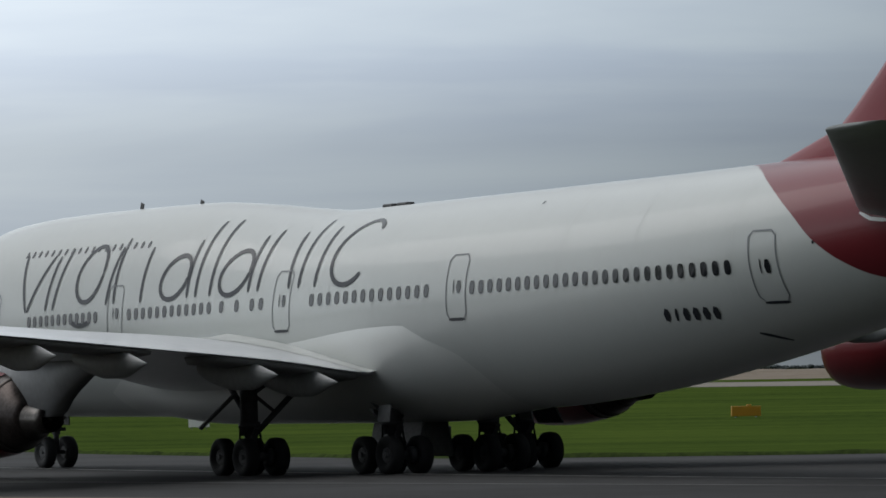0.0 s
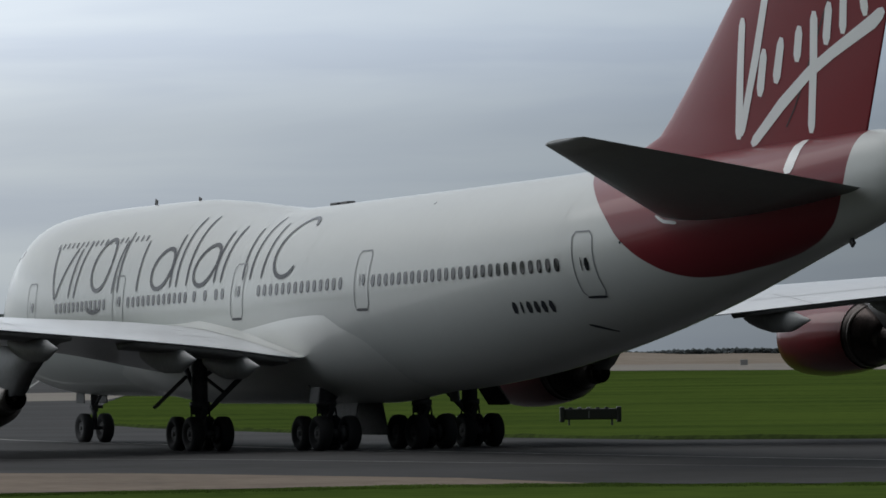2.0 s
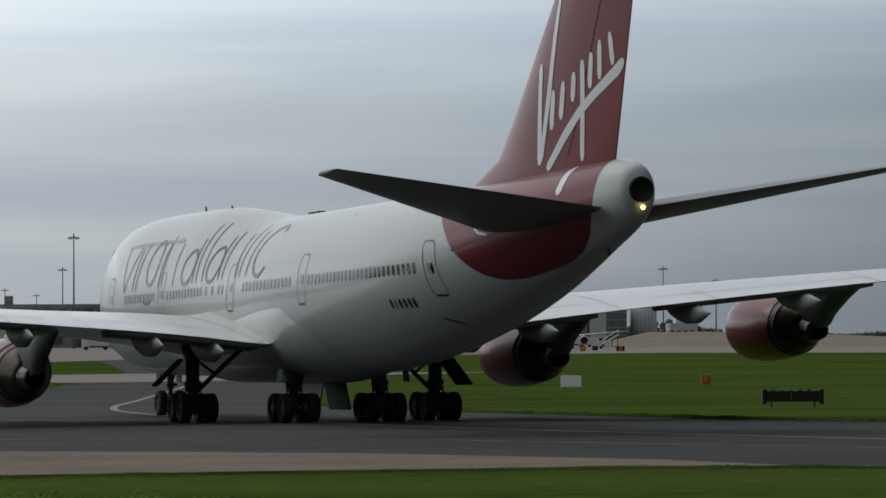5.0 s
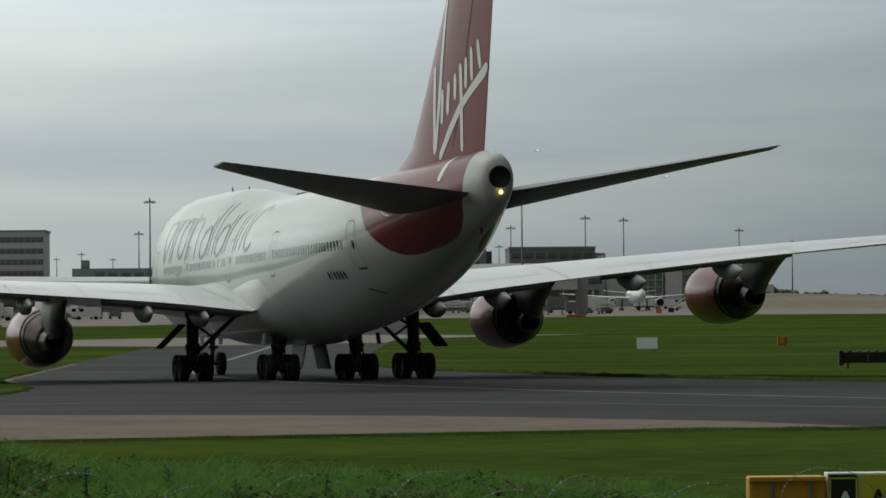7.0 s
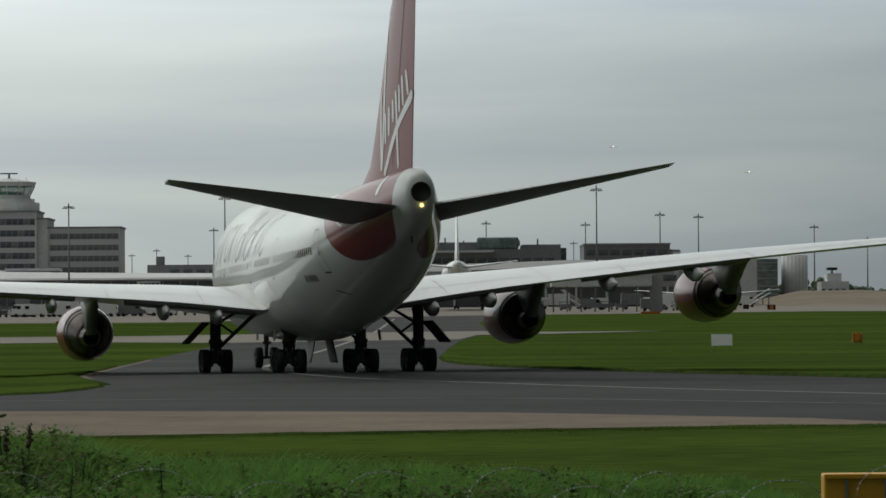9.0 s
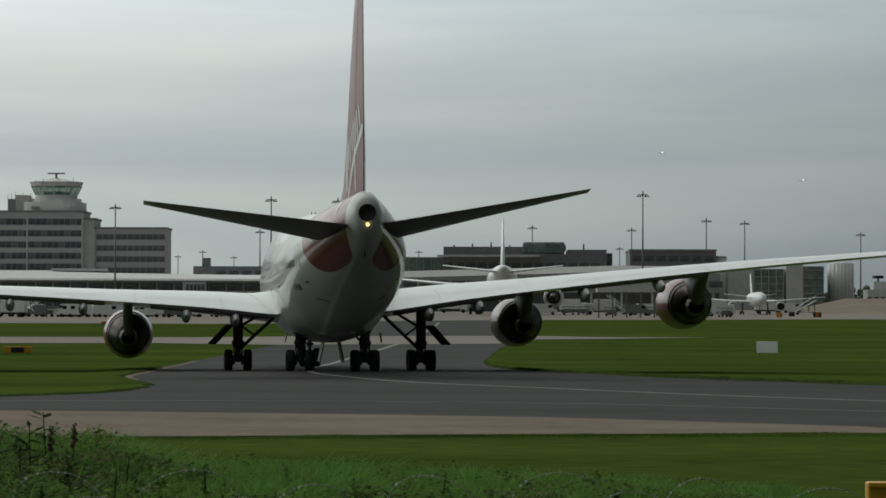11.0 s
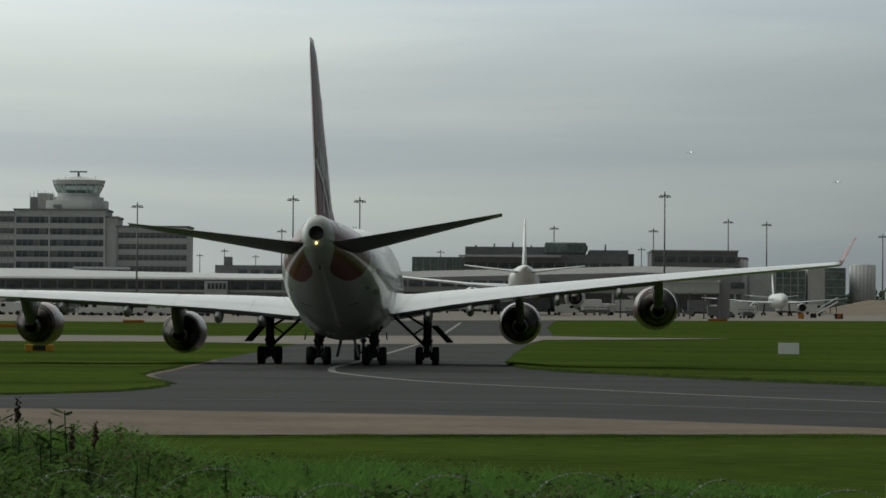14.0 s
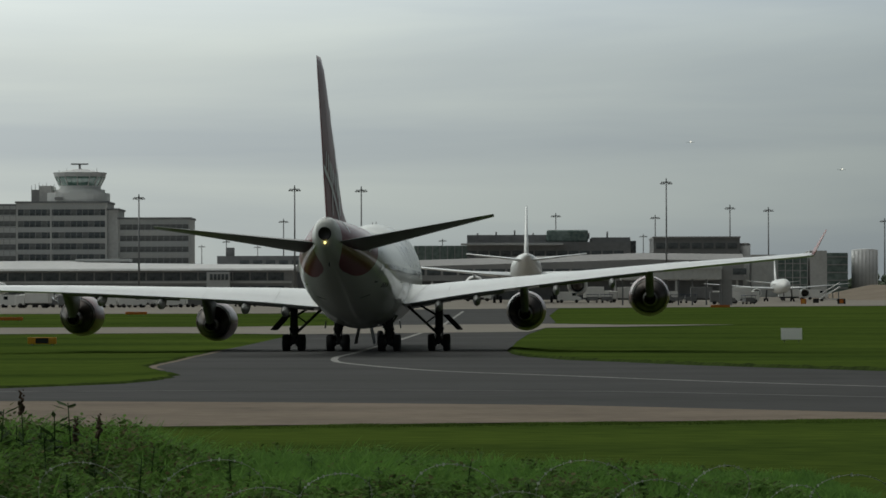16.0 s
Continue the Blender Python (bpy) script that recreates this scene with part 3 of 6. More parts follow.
make_body_fairing()


def make_tailplane(side):
    rings = []
    for k in range(9):
        q = k / 8
        v = 0.9 + 9.9 * q
        le, te = 57.8 + 10.8 * q, 68.2 + 2.5 * q
        rings.append(foil_ring(le, te, v, 7.28 + 1.55 * q, 0.095 - 0.015 * q, -2.2, side, -0.008))
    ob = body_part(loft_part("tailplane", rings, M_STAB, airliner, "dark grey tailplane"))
    return ob


make_tailplane(1), make_tailplane(-1)

FIN_LE = spline([8.6, 9.05, 9.65, 10.2, 14, 18.8, 19.3], [52.4, 53.75, 55.9, 56.7, 61.15, 66.8, 67.7])


def fin_te(z):
    return 67.35 + (z - 9.2) * 0.385


def make_fin():
    rings = []
    for z in (8.6, 8.9, 9.2, 9.7, 10.2, 11, 12, 13, 14, 15, 16, 17, 18, 18.6, 19.0, 19.3):
        le, te = FIN_LE(z), fin_te(z)
        c = te - le
        th = 0.085 if z < 19 else 0.05
        rings.append([(34 - (le + x * c), h * c, z) for x, h in foil(th, 0.0, 16)])
    return body_part(loft_part("fin", rings, M_RED, airliner, "tall dark red fin with white brush strokes"))


fin = make_fin()


def fin_half(u, z):
    le, te = FIN_LE(z), fin_te(z)
    x = min(0.999, max(0.001, (u - le) / (te - le)))
    t = 5 * 0.085 * (0.2969 * math.sqrt(x) - 0.126 * x - 0.3516 * x * x + 0.2843 * x ** 3 - 0.1015 * x ** 4)
    return t * (te - le)


def fin_stroke(pts, widths, side):
    dense, wd = [], []
    for (a, b), (w0, w1) in zip(zip(pts, pts[1:]), zip(widths, widths[1:])):
        k = max(3, int(math.hypot(b[0] - a[0], b[1] - a[1]) / 0.2))
        for i in range(k):
            dense.append((a[0] + (b[0] - a[0]) * i / k, a[1] + (b[1] - a[1]) * i / k))
            wd.append(w0 + (w1 - w0) * i / k)
    dense.append(pts[-1]), wd.append(widths[-1])
    vs, fs = [], []
    for i, (u, z) in enumerate(dense):
        a, b = dense[max(0, i - 1)], dense[min(len(dense) - 1, i + 1)]
        du, dz = b[0] - a[0], b[1] - a[1]
        q = math.hypot(du, dz) or 1
        w = 0.76 * wd[i] * (0.5 if i in (0, len(dense) - 1) else 1) / 2
        for s in (1, -1):
            uu, zz = u - s * dz / q * w, z + s * du / q * w
            vs.append((34 - uu, side * (fin_half(uu, zz) + 0.015), zz))
    for i in range(len(dense) - 1):
        fs.append((2 * i, 2 * i + 1, 2 * i + 3, 2 * i + 2) if side < 0 else (2 * i, 2 * i + 2, 2 * i + 3, 2 * i + 1))
    mesh_ob("fin_stroke", vs, fs, M_WHITE, fin, "white brush stroke")


M_HINGE = material("dark_hinge_line", (0.035, 0.008, 0.01), 0.6, vary=0.1)
for sd in (1, -1):
    vs = []
    for k in range(20):
        z = 9.5 + 9.4 * k / 19
        for e in (-0.04, 0.04):
            u = FIN_LE(z) + 0.68 * (fin_te(z) - FIN_LE(z)) + e
            vs.append((34 - u, sd * (fin_half(u, z) + 0.008), z))
    mesh_ob("rudder_hinge", vs, [(2 * k, 2 * k + 1, 2 * k + 3, 2 * k + 2) for k in range(19)], M_HINGE, fin, smooth=False)

BRUSH = [([(61.56, 12.8), (61.24, 9.3)], [0.48, 0.5]), ([(64.2, 16.9), (62.91, 13.51), (62.29, 11.67), (61.36, 9.4)], [0.3, 0.46, 0.48, 0.4]), ([(62.72, 11.8), (62.39, 10.46)], [0.46, 0.5]), ([(63.62, 12.05), (63.23, 10.77)], [0.46, 0.5]),
         ([(64.53, 12.3), (64.3, 11.3)], [0.46, 0.46]), ([(65.26, 12.65), (65.11, 11.3), (64.8, 9.25)], [0.46, 0.46, 0.42]), ([(65.99, 12.84), (65.72, 11.66)], [0.44, 0.46]), ([(66.7, 13.2), (66.52, 11.9)], [0.42, 0.44]),
         ([(67.5, 13.4), (67.58, 12.3)], [0.42, 0.44]), ([(68.4, 12.4), (67.9, 12.12), (67.2, 11.86), (66.0, 11.42), (64.84, 10.94), (63.45, 10.15), (61.9, 9.1)], [0.42, 0.55, 0.5, 0.45, 0.45, 0.5, 0.42])]
for sd in (1, -1):
    for pts, wd in BRUSH:
        fin_stroke(pts, wd, sd)
    ribbon("livery_stroke", [(64.75, 9.05), (64.95, 8.85), (65.1, 8.55), (65.15, 8.1)], 0.42, sd, M_WHITE, fuselage, label="white brush stroke")


def ring_x(x, y, z, r, k=32, sq=1.0):
    return [(x, y + r * math.cos(2 * math.pi * i / k), z + r * sq * math.sin(2 * math.pi * i / k)) for i in range(k)]


def make_engine(side, v, inlet_u, z):
    y = side * v
    eng = body_part(loft_part("engine", [ring_x(34 - inlet_u - a, y, z + dz, r) for a, r, dz in
                    ((0.9, 1.12, 0), (0.25, 1.14, 0), (0.03, 1.24, 0), (0.0, 1.3, 0), (0.08, 1.37, 0), (0.5, 1.45, 0), (1.3, 1.5, 0), (2.2, 1.49, 0), (3.2, 1.45, 0.02), (4.2, 1.35, 0.04), (4.5, 1.3, 0.05))],
                    M_COWL, airliner, "red engine cowling with a dark exhaust", cap=False))
    loft_part("duct", [ring_x(34 - inlet_u - a, y, z + 0.05, r) for a, r in ((4.5, 1.3), (4.48, 1.285), (3.4, 1.27), (3.3, 0.9))], M_SOOT, eng, "dark annular fan duct", cap=False)
    loft_part("fan", [ring_x(34 - inlet_u - a, y, z, r) for a, r in ((0.5, 0.02), (0.9, 0.35), (0.92, 1.12), (1.0, 1.12))], M_SOOT, eng)
    loft_part("core_cowl", [ring_x(34 - inlet_u - a, y, z + 0.05 - dz, r) for a, r, dz in ((3.3, 1.26, 0), (4.2, 1.275, 0), (4.5, 1.265, 0), (4.8, 1.19, 0.03), (5.1, 1.06, 0.07), (5.4, 0.91, 0.12), (5.7, 0.74, 0.18), (5.9, 0.6, 0.22))], M_METAL, eng, "bare metal core cowl")
    loft_part("core_band", [ring_x(34 - inlet_u - a, y, z + 0.02 - dz, r) for a, r, dz in ((4.78, 1.215, 0), (4.8, 1.225, 0), (4.92, 1.175, 0.02), (4.93, 1.15, 0.02))], M_HOT, eng, cap=False)
    loft_part("nozzle", [ring_x(34 - inlet_u - a, y, z - 0.19, r) for a, r in ((5.85, 0.62), (6.0, 0.52), (6.6, 0.45), (7.1, 0.4), (7.09, 0.385), (5.9, 0.42), (5.88, 0.26))], M_HOT, eng, "heat-stained exhaust nozzle", cap=False)
    loft_part("exhaust_plug", [ring_x(34 - inlet_u - a, y, z - 0.19, r, 20) for a, r in ((5.85, 0.26), (6.3, 0.24), (6.7, 0.17), (7.0, 0.08), (7.05, 0.02))], M_HOT, eng)
    # pylon from the cowl up to the wing, its aft fairing sweeping down onto the core
    rr = []
    le, te = W_LE(v), W_TE(v)
    end, aft = inlet_u + 11.6, inlet_u + 7.6
    for q in [k / 24 for k in range(25)]:
        u = inlet_u + 1.2 + q * (end - inlet_u - 1.2)
        zw = W_Z(v) - (u - le - 0.35 * (te - le)) * math.sin(radians(W_TW(v)))
        top = z + 1.5 + (zw - z - 1.5) * min(1, max(0, (u - inlet_u - 1.2) / (le + 0.4 - inlet_u - 1.2)))
        low = z - 0.1 if u < aft else z - 0.1 + (zw - 0.12 - z + 0.1) * ((u - aft) / (end - aft)) ** 0.62
        low = min(low, top - 0.06)
        h = 0.26 * math.sqrt(max(0.03, min(1, q * 5))) * (1 if q < 0.75 else 1 - 0.75 * (q - 0.75) / 0.25)
        rr.append([(34 - u, y + h, low), (34 - u, y + h * 1.1, (low + top) / 2), (34 - u, y + h, top), (34 - u, y - h, top), (34 - u, y - h * 1.1, (low + top) / 2), (34 - u, y - h, low)])
    loft_part("pylon", rr, M_PYLON, eng, "grey engine pylon")
    return eng


for sd in (1, -1):
    make_engine(sd, 11.7, 23.4, 2.5)
    make_engine(sd, 20.9, 30.4, 3.3)


# ---- landing gear ----
def wheel_mesh(r, w):
    bm = bmesh.new()
    prof = [(-w * 0.28, r * 0.42), (-w * 0.46, r * 0.62), (-w * 0.5, r * 0.82), (-w * 0.36, r * 0.97), (0, r), (w * 0.36, r * 0.97), (w * 0.5, r * 0.82), (w * 0.46, r * 0.62), (w * 0.28, r * 0.42)]
    rings = [[(rr * math.cos(2 * math.pi * i / 28), y, rr * math.sin(2 * math.pi * i / 28)) for i in range(28)] for y, rr in prof]
    v, f = loft(rings, cap=False)
    vs = [bm.verts.new(p) for p in v]
    for q in f:
        bm.faces.new([vs[i] for i in q])
    bmesh.ops.recalc_face_normals(bm, faces=bm.faces[:])
    me = bpy.data.meshes.new("tyre")
    bm.to_mesh(me)
    bm.free()
    me.materials.append(M_TYRE)
    me.shade_smooth()
    bm = bmesh.new()
    for s in (-1, 1):
        add_rod(bm, (0, s * w * 0.08, 0), (0, s * w * 0.3, 0), r * 0.44, r * 0.4, 20)
        add_rod(bm, (0, s * w * 0.3, 0), (0, s * w * 0.42, 0), r * 0.14, r * 0.1, 10)
    for i in range(8):
        a = 2 * math.pi * i / 8
        for s in (-1, 1):
            add_rod(bm, (r * 0.3 * math.cos(a), s * w * 0.25, r * 0.3 * math.sin(a)), (r * 0.3 * math.cos(a), s * w * 0.34, r * 0.3 * math.sin(a)), r * 0.045, None, 6)
    hub = bpy.data.meshes.new("rim")
    bm.to_mesh(hub)
    bm.free()
    hub.materials.append(M_STRUT)
    return me, hub


TYRE, RIM = wheel_mesh(0.62, 0.46)
WHEELS = []


def wheel(parent, x, y):
    hubless = new("wheel", TYRE)
    hubless.parent = parent
    hubless.location = (x, y, 0.62)
    rim = new("rim", RIM)
    rim.parent = hubless
    WHEELS.append((hubless, x, y))
    return hubless


def make_truck(name, u, v, top_z, side, wing_leg):
    """A four-wheeled main leg: truck beam, axles, shock strut, braces."""
    x = 34 - u
    leg = rod_part("main_leg", (x, v, 1.3), (x + 0.05, v, top_z), 0.29, M_STRUT, airliner, "grimy grey main landing gear leg", seg=16)
    rod_part("truck_beam", (x + 0.85, v, 0.62), (x - 0.85, v, 0.62), 0.15, M_STRUT, leg)
    rod_part("piston", (x, v, 0.55), (x, v, 1.5), 0.17, M_STRUT, leg)
    rod_part("collar", (x, v, 1.55), (x, v, 1.75), 0.36, M_STRUT, leg, seg=16)
    rod_part("trunnion", (x - 0.3, v, 2.45), (x + 0.34, v, 2.45), 0.16, M_STRUT, leg)
    box_part("torsion_link", (x - 0.3, v, 1.25), (0.12, 0.2, 0.75), M_STRUT, leg, "", 0.02, pose(0, 0, 0, 0, -35))
    box_part("torsion_link", (x - 0.32, v, 0.92), (0.1, 0.24, 0.55), M_STRUT, leg, "", 0.02, pose(0, 0, 0, 0, 30))
    for dx in (0.735, -0.735):
        rod_part("axle", (x + dx, v - 0.75, 0.62), (x + dx, v + 0.75, 0.62), 0.09, M_STRUT, leg)
        for s in (-1, 1):
            rod_part("brake", (x + dx, v + s * 0.2, 0.62), (x + dx, v + s * 0.36, 0.62), 0.27, M_STRUT, leg, seg=16)
    for s in (-1, 1):
        rod_part("hose", (x + s * 0.3, v + 0.2, 0.8), (x + s * 0.12, v + 0.28, 1.7), 0.035, M_TYRE, leg, seg=6)
        rod_part("hose", (x + s * 0.5, v - 0.2, 0.72), (x + s * 0.16, v - 0.28, 1.5), 0.035, M_TYRE, leg, seg=6)
    for dx in (0.735, -0.735):
        for dy in (0.56, -0.56):
            wheel(airliner, x + dx, v + dy)
    if wing_leg:
        rod_part("side_brace", (x, v, 1.15), (x - 0.1, v - side * 2.3, top_z - 0.3), 0.1, M_STRUT, leg)
        rod_part("drag_brace", (x, v, 1.8), (x + 1.9, v, top_z - 0.1), 0.1, M_STRUT, leg)
        rod_part("lock_strut", (x - 0.03, v - side * 0.95, 2.05), (x, v, 2.75), 0.06, M_STRUT, leg)
        rod_part("retraction_jack", (x + 0.2, v, 2.5), (x + 0.25, v - side * 1.5, top_z - 0.2), 0.08, M_STRUT, leg)
        box_part("gear_door", (x + 0.3, v + side * 1.0, 2.1), (1.0, 0.1, 1.6), M_STRUT, leg, "slanting gear door", 0.02, pose(0, 0, 0, 0, 0, -side * 26) @ pose(0, 0, 0, side * 46, 0, 0))
    else:
        rod_part("drag_brace", (x, v, 1.3), (x + 1.8, v, top_z), 0.11, M_STRUT, leg)
        rod_part("side_brace", (x, v, 1.5), (x + 0.1, v - side * 1.1, top_z), 0.08, M_STRUT, leg)
        rod_part("retraction_jack", (x - 0.1, v, 1.7), (x + 0.9, v + side * 0.5, top_z), 0.07, M_STRUT, leg)
        box_part("leg_door", (x - 0.9, v + side * 0.85, 1.95), (0.7, 0.06, 0.55), M_PYLON, leg, "small pale leg door", 0.02, pose(0, 0, 0, side * 8))
    return leg


make_truck("wing_leg", 31.9, 5.36, 3.6, 1, True)
make_truck("wing_leg", 31.9, -5.36, 3.6, -1, True)
make_truck("body_leg", 35.0, 1.87, 2.6, 1, False)
make_truck("body_leg", 35.0, -1.87, 2.6, -1, False)
for sd in (1, -1):
    box_part("bay_door", (34 - 33.2, sd * 0.55, 1.25), (3.0, 0.06, 1.5), M_STRUT, airliner, "hanging belly gear door", 0.02, pose(0, 0, 0, sd * 12))


def make_nose_gear():
    x = 34 - 7.8
    bm = bmesh.new()
    add_rod(bm, (x, -0.5, 0.62), (x, 0.5, 0.62), 0.08)
    add_rod(bm, (x, 0, 0.55), (x, 0, 1.4), 0.11)
    add_rod(bm, (x, 0, 1.3), (x, 0, 2.4), 0.16)
    add_rod(bm, (x, 0, 1.5), (x - 1.2, 0, 2.3), 0.07)
    add_box(bm, (x - 0.2, 0, 1.5), (0.3, 0.5, 0.14), None, 0.02)
    leg = part("nose_leg", bm, M_STRUT, airliner, "twin-wheel nose landing gear leg")
    for dy in (0.46, -0.46):
        wheel(airliner, x, dy)
        box_part("gear_door", (x + 0.3, dy * 1.1, 1.9), (0.9, 0.05, 0.5), M_STRUT, leg, "", 0.01)


make_nose_gear()


def motions():
    rows = []
    for t, x, y, h in TAXI:      # the nose wheel meets the rise first
        nose, main = ground_z(y + 26.2), ground_z(y + 0.5)
        rows.append((t, pose(x, y, main, 0, -math.degrees(math.atan2(nose - main, 25.7)), h + 90)))
    walk(airliner, rows)
    walk(far_jet_one, [(0.0, pose(108, 2400, 118.6)), (9.0, pose(110.6, 2400, 119.4)), (12.0, pose(113.1, 2400, 119.7)), (14.0, pose(115.9, 2400, 120.2)), (16.0, pose(115.2, 2400, 118.2))])
    walk(far_jet_two, [(0.0, pose(178, 2400, 103.4)), (7.5, pose(194.4, 2400, 102.0)), (9.0, pose(198.3, 2400, 102.5)), (12.0, pose(205.2, 2400, 101.6)), (14.0, pose(210.6, 2400, 101.8)), (16.0, pose(212.8, 2400, 100.2))])
    # wheels roll with the ground covered
    run, rows = 0.0, [(TAXI[0][0], 0.0)]
    for a, b in zip(TAXI, TAXI[1:]):
        d = math.hypot(b[1] - a[1], b[2] - a[2])
        k = max(1, math.ceil(d / 0.62 / radians(70)))
        for i in range(1, k + 1):
            rows.append((a[0] + (b[0] - a[0]) * i / k, run + d * i / k))
        run += d
    for ob, x, y in WHEELS:
        walk(ob, [(t, pose(x, y, 0.62, 0, math.degrees(s / 0.62) % 360, 0)) for t, s in rows])


# ---- the ground ----
def sheet(name, outline, lift, mat, label, category, step=12.0):
    """A flat piece of paving that follows the ground, from its outline (x, y)."""
    bm = bmesh.new()
    bm.faces.new([bm.verts.new((x, y, 0)) for x, y in outline])
    ys = [p[1] for p in outline]
    y = math.floor(min(ys) / step) * step + step
    while y < max(ys):
        if y > 220:
            bmesh.ops.bisect_plane(bm, geom=bm.verts[:] + bm.edges[:] + bm.faces[:], plane_co=(0, y, 0), plane_no=(0, 1, 0))
        y += step if y < 700 else step * 6
    bmesh.ops.triangulate(bm, faces=bm.faces[:])
    for v in bm.verts:
        v.co.z = ground_z(v.co.y) + lift
    for g in bm.faces:
        if g.normal.z < 0:
            g.normal_flip()
    ob = part(name, bm, mat, fix=False)
    return tagged(ob, label=label, category=category, kind="structure")


def make_ground():
    ys = [-200, -60, 0, 20, 40, 60, 100, 150, 200, 230] + list(range(242, 330, 8)) + list(range(340, 700, 30)) + [750, 900, 1200, 1800, 3000, 4800]
    xs = [-2500, -900, -300, -120, -60, -30, 0, 30, 60, 120, 300, 900, 2500]
    vs = [(x, y, ground_z(y) if y < 2000 else ground_z(2000)) for y in ys for x in xs]
    k = len(xs)
    fs = [(j * k + i, j * k + i + 1, (j + 1) * k + i + 1, (j + 1) * k + i) for j in range(len(ys) - 1) for i in range(k - 1)]
    return tagged(mesh_ob("ground", vs, fs, M_GRASS), label="mown green airfield grass", category="grass", kind="structure")


make_ground()
ROAD = [(11.2, 81.5), (40, 72), (120, 55), (300, 40), (300, 100), (90, 128), (45, 139), (31.2, 143), (22.6, 146.5), (18.2, 155.5), (13.0, 171.5), (8.6, 186), (6.0, 200), (3.2, 211), (1.2, 228), (0.1, 247), (-0.2, 266), (-0.2, 281), (0.3, 315), (1.5, 358), (3.8, 407), (5.2, 449), (5.2, 529), (8.2, 658),
        (-35, 630), (-27.5, 547), (-19.9, 445), (-19.4, 396), (-21.3, 335), (-21.9, 272), (-20.4, 231), (-19.3, 208), (-18.8, 195), (-18.2, 182.5), (-16.6, 170.5), (-15.3, 162), (-13.9, 153), (-13.6, 146), (-13.55, 139), (-13.9, 132), (-15.4, 127.5), (-17.0, 123.2), (-30, 125), (-80, 130), (-300, 150),
        (-300, 112), (-80, 108), (-30, 104.5), (-13.3, 102.4), (-6.3, 100.4), (1.4, 96.4), (8.7, 88)]
sheet("road", ROAD, 0.02, M_ASPHALT, "dark worn asphalt taxiway with a junction", "taxiway")
sheet("pavement", [(11.2, 81.5), (8.7, 88), (1.4, 96.4), (-6.3, 100.4), (-13.3, 102.4), (-30, 104.5), (-80, 108), (-300, 112), (-300, 60), (-60, 72), (-9.2, 76.6), (0, 79.8), (7.8, 81.9)], 0.03, M_SHOULDER, "pale brown concrete shoulder", "shoulder")
sheet("pavement_strip", [(25.3, 425), (12.5, 409), (3.6, 402), (1.6, 372), (-21, 359), (-33.4, 368), (-58, 362), (-140, 372), (-140, 405), (-33.3, 413), (-20, 424), (4.2, 436), (12.5, 426)], 0.045, M_APRON, "pale concrete strip across the taxiway", "pavement")
sheet("apron", [(-700, 540), (-74, 571), (-37, 569), (-20, 629), (8.2, 658), (69.6, 695), (200, 640), (900, 560), (900, 1600), (-700, 1600)], 0.05, M_APRON, "wide pale concrete apron", "apron", 40.0)

sheet("grass_strip", [(166, 776), (300, 740), (600, 690), (600, 880), (300, 905), (196, 914)], 0.08, M_GRASS, "green grass strip between the far taxiways", "grass", 40.0)
sheet("grass_strip", [(205, 1046), (227, 992), (600, 960), (850, 1500), (500, 1580), (330, 1580)], 0.08, M_GRASS, "green grass strip beyond the far taxiway", "grass", 40.0)


M_VERGE = material("rough_verge_grass", (0.05, 0.075, 0.02), 1.0, spec=0.0, vary=0.33, scale=0.5, fine=4.0, dark=(0.022, 0.032, 0.012))


def verge(pts, side, lip=0.15):
    """The turf's raised rim beside the asphalt: a short face, then a long slope back."""
    r0 = random.Random(17)
    dense = []
    for a, b in zip(pts, pts[1:]):
        k = max(1, int(math.dist(a, b) / 1.2))
        dense += [(a[0] + (b[0] - a[0]) * i / k, a[1] + (b[1] - a[1]) * i / k) for i in range(k)]
    dense.append(pts[-1])
    vs = []
    for i, p in enumerate(dense):
        a, b = dense[max(0, i - 1)], dense[min(len(dense) - 1, i + 1)]
        d = Vector((b[0] - a[0], b[1] - a[1])).normalized()
        wob = 0.25 * noise.noise((p[0] * 0.4, p[1] * 0.4, 2)) + r0.uniform(-0.05, 0.05)
        for off, h in ((-0.12 + wob, 0.0), (0.1 + wob, lip * r0.uniform(0.6, 1.1)), (0.6 + wob, lip * 0.7), (2.6, -0.01)):
            x, y = p[0] - side * d.y * off, p[1] + side * d.x * off
            vs.append((x, y, ground_z(y) + 0.022 + h))
    fs = [(4 * i + j, 4 * i + j + 1, 4 * i + j + 5, 4 * i + j + 4) for i in range(len(dense) - 1) for j in range(3)]
    ob = mesh_ob("verge", vs, fs, [M_GRASS, M_VERGE])
    for i, f in enumerate(ob.data.polygons):
        f.material_index = 1 if i % 3 == 0 else 0
    return tagged(ob, label="raised rough grass edge beside the asphalt", category="verge", kind="structure")


verge([(160, 118.7), (90, 128), (45, 139), (31.2, 143), (22.6, 146.5), (18.2, 155.5), (13.0, 171.5), (8.6, 186), (6.0, 200), (3.2, 211), (1.2, 228), (0.1, 247), (-0.2, 266), (-0.2, 281)], -1, 0.18)
verge([(-100, 132.5), (-80, 130), (-30, 125), (-17.0, 123.2), (-15.4, 127.5), (-13.9, 132), (-13.55, 139), (-13.6, 146), (-13.9, 153), (-15.3, 162), (-16.6, 170.5), (-18.2, 182.5), (-18.8, 195), (-19.3, 208), (-20.4, 231)], 1, 0.09)


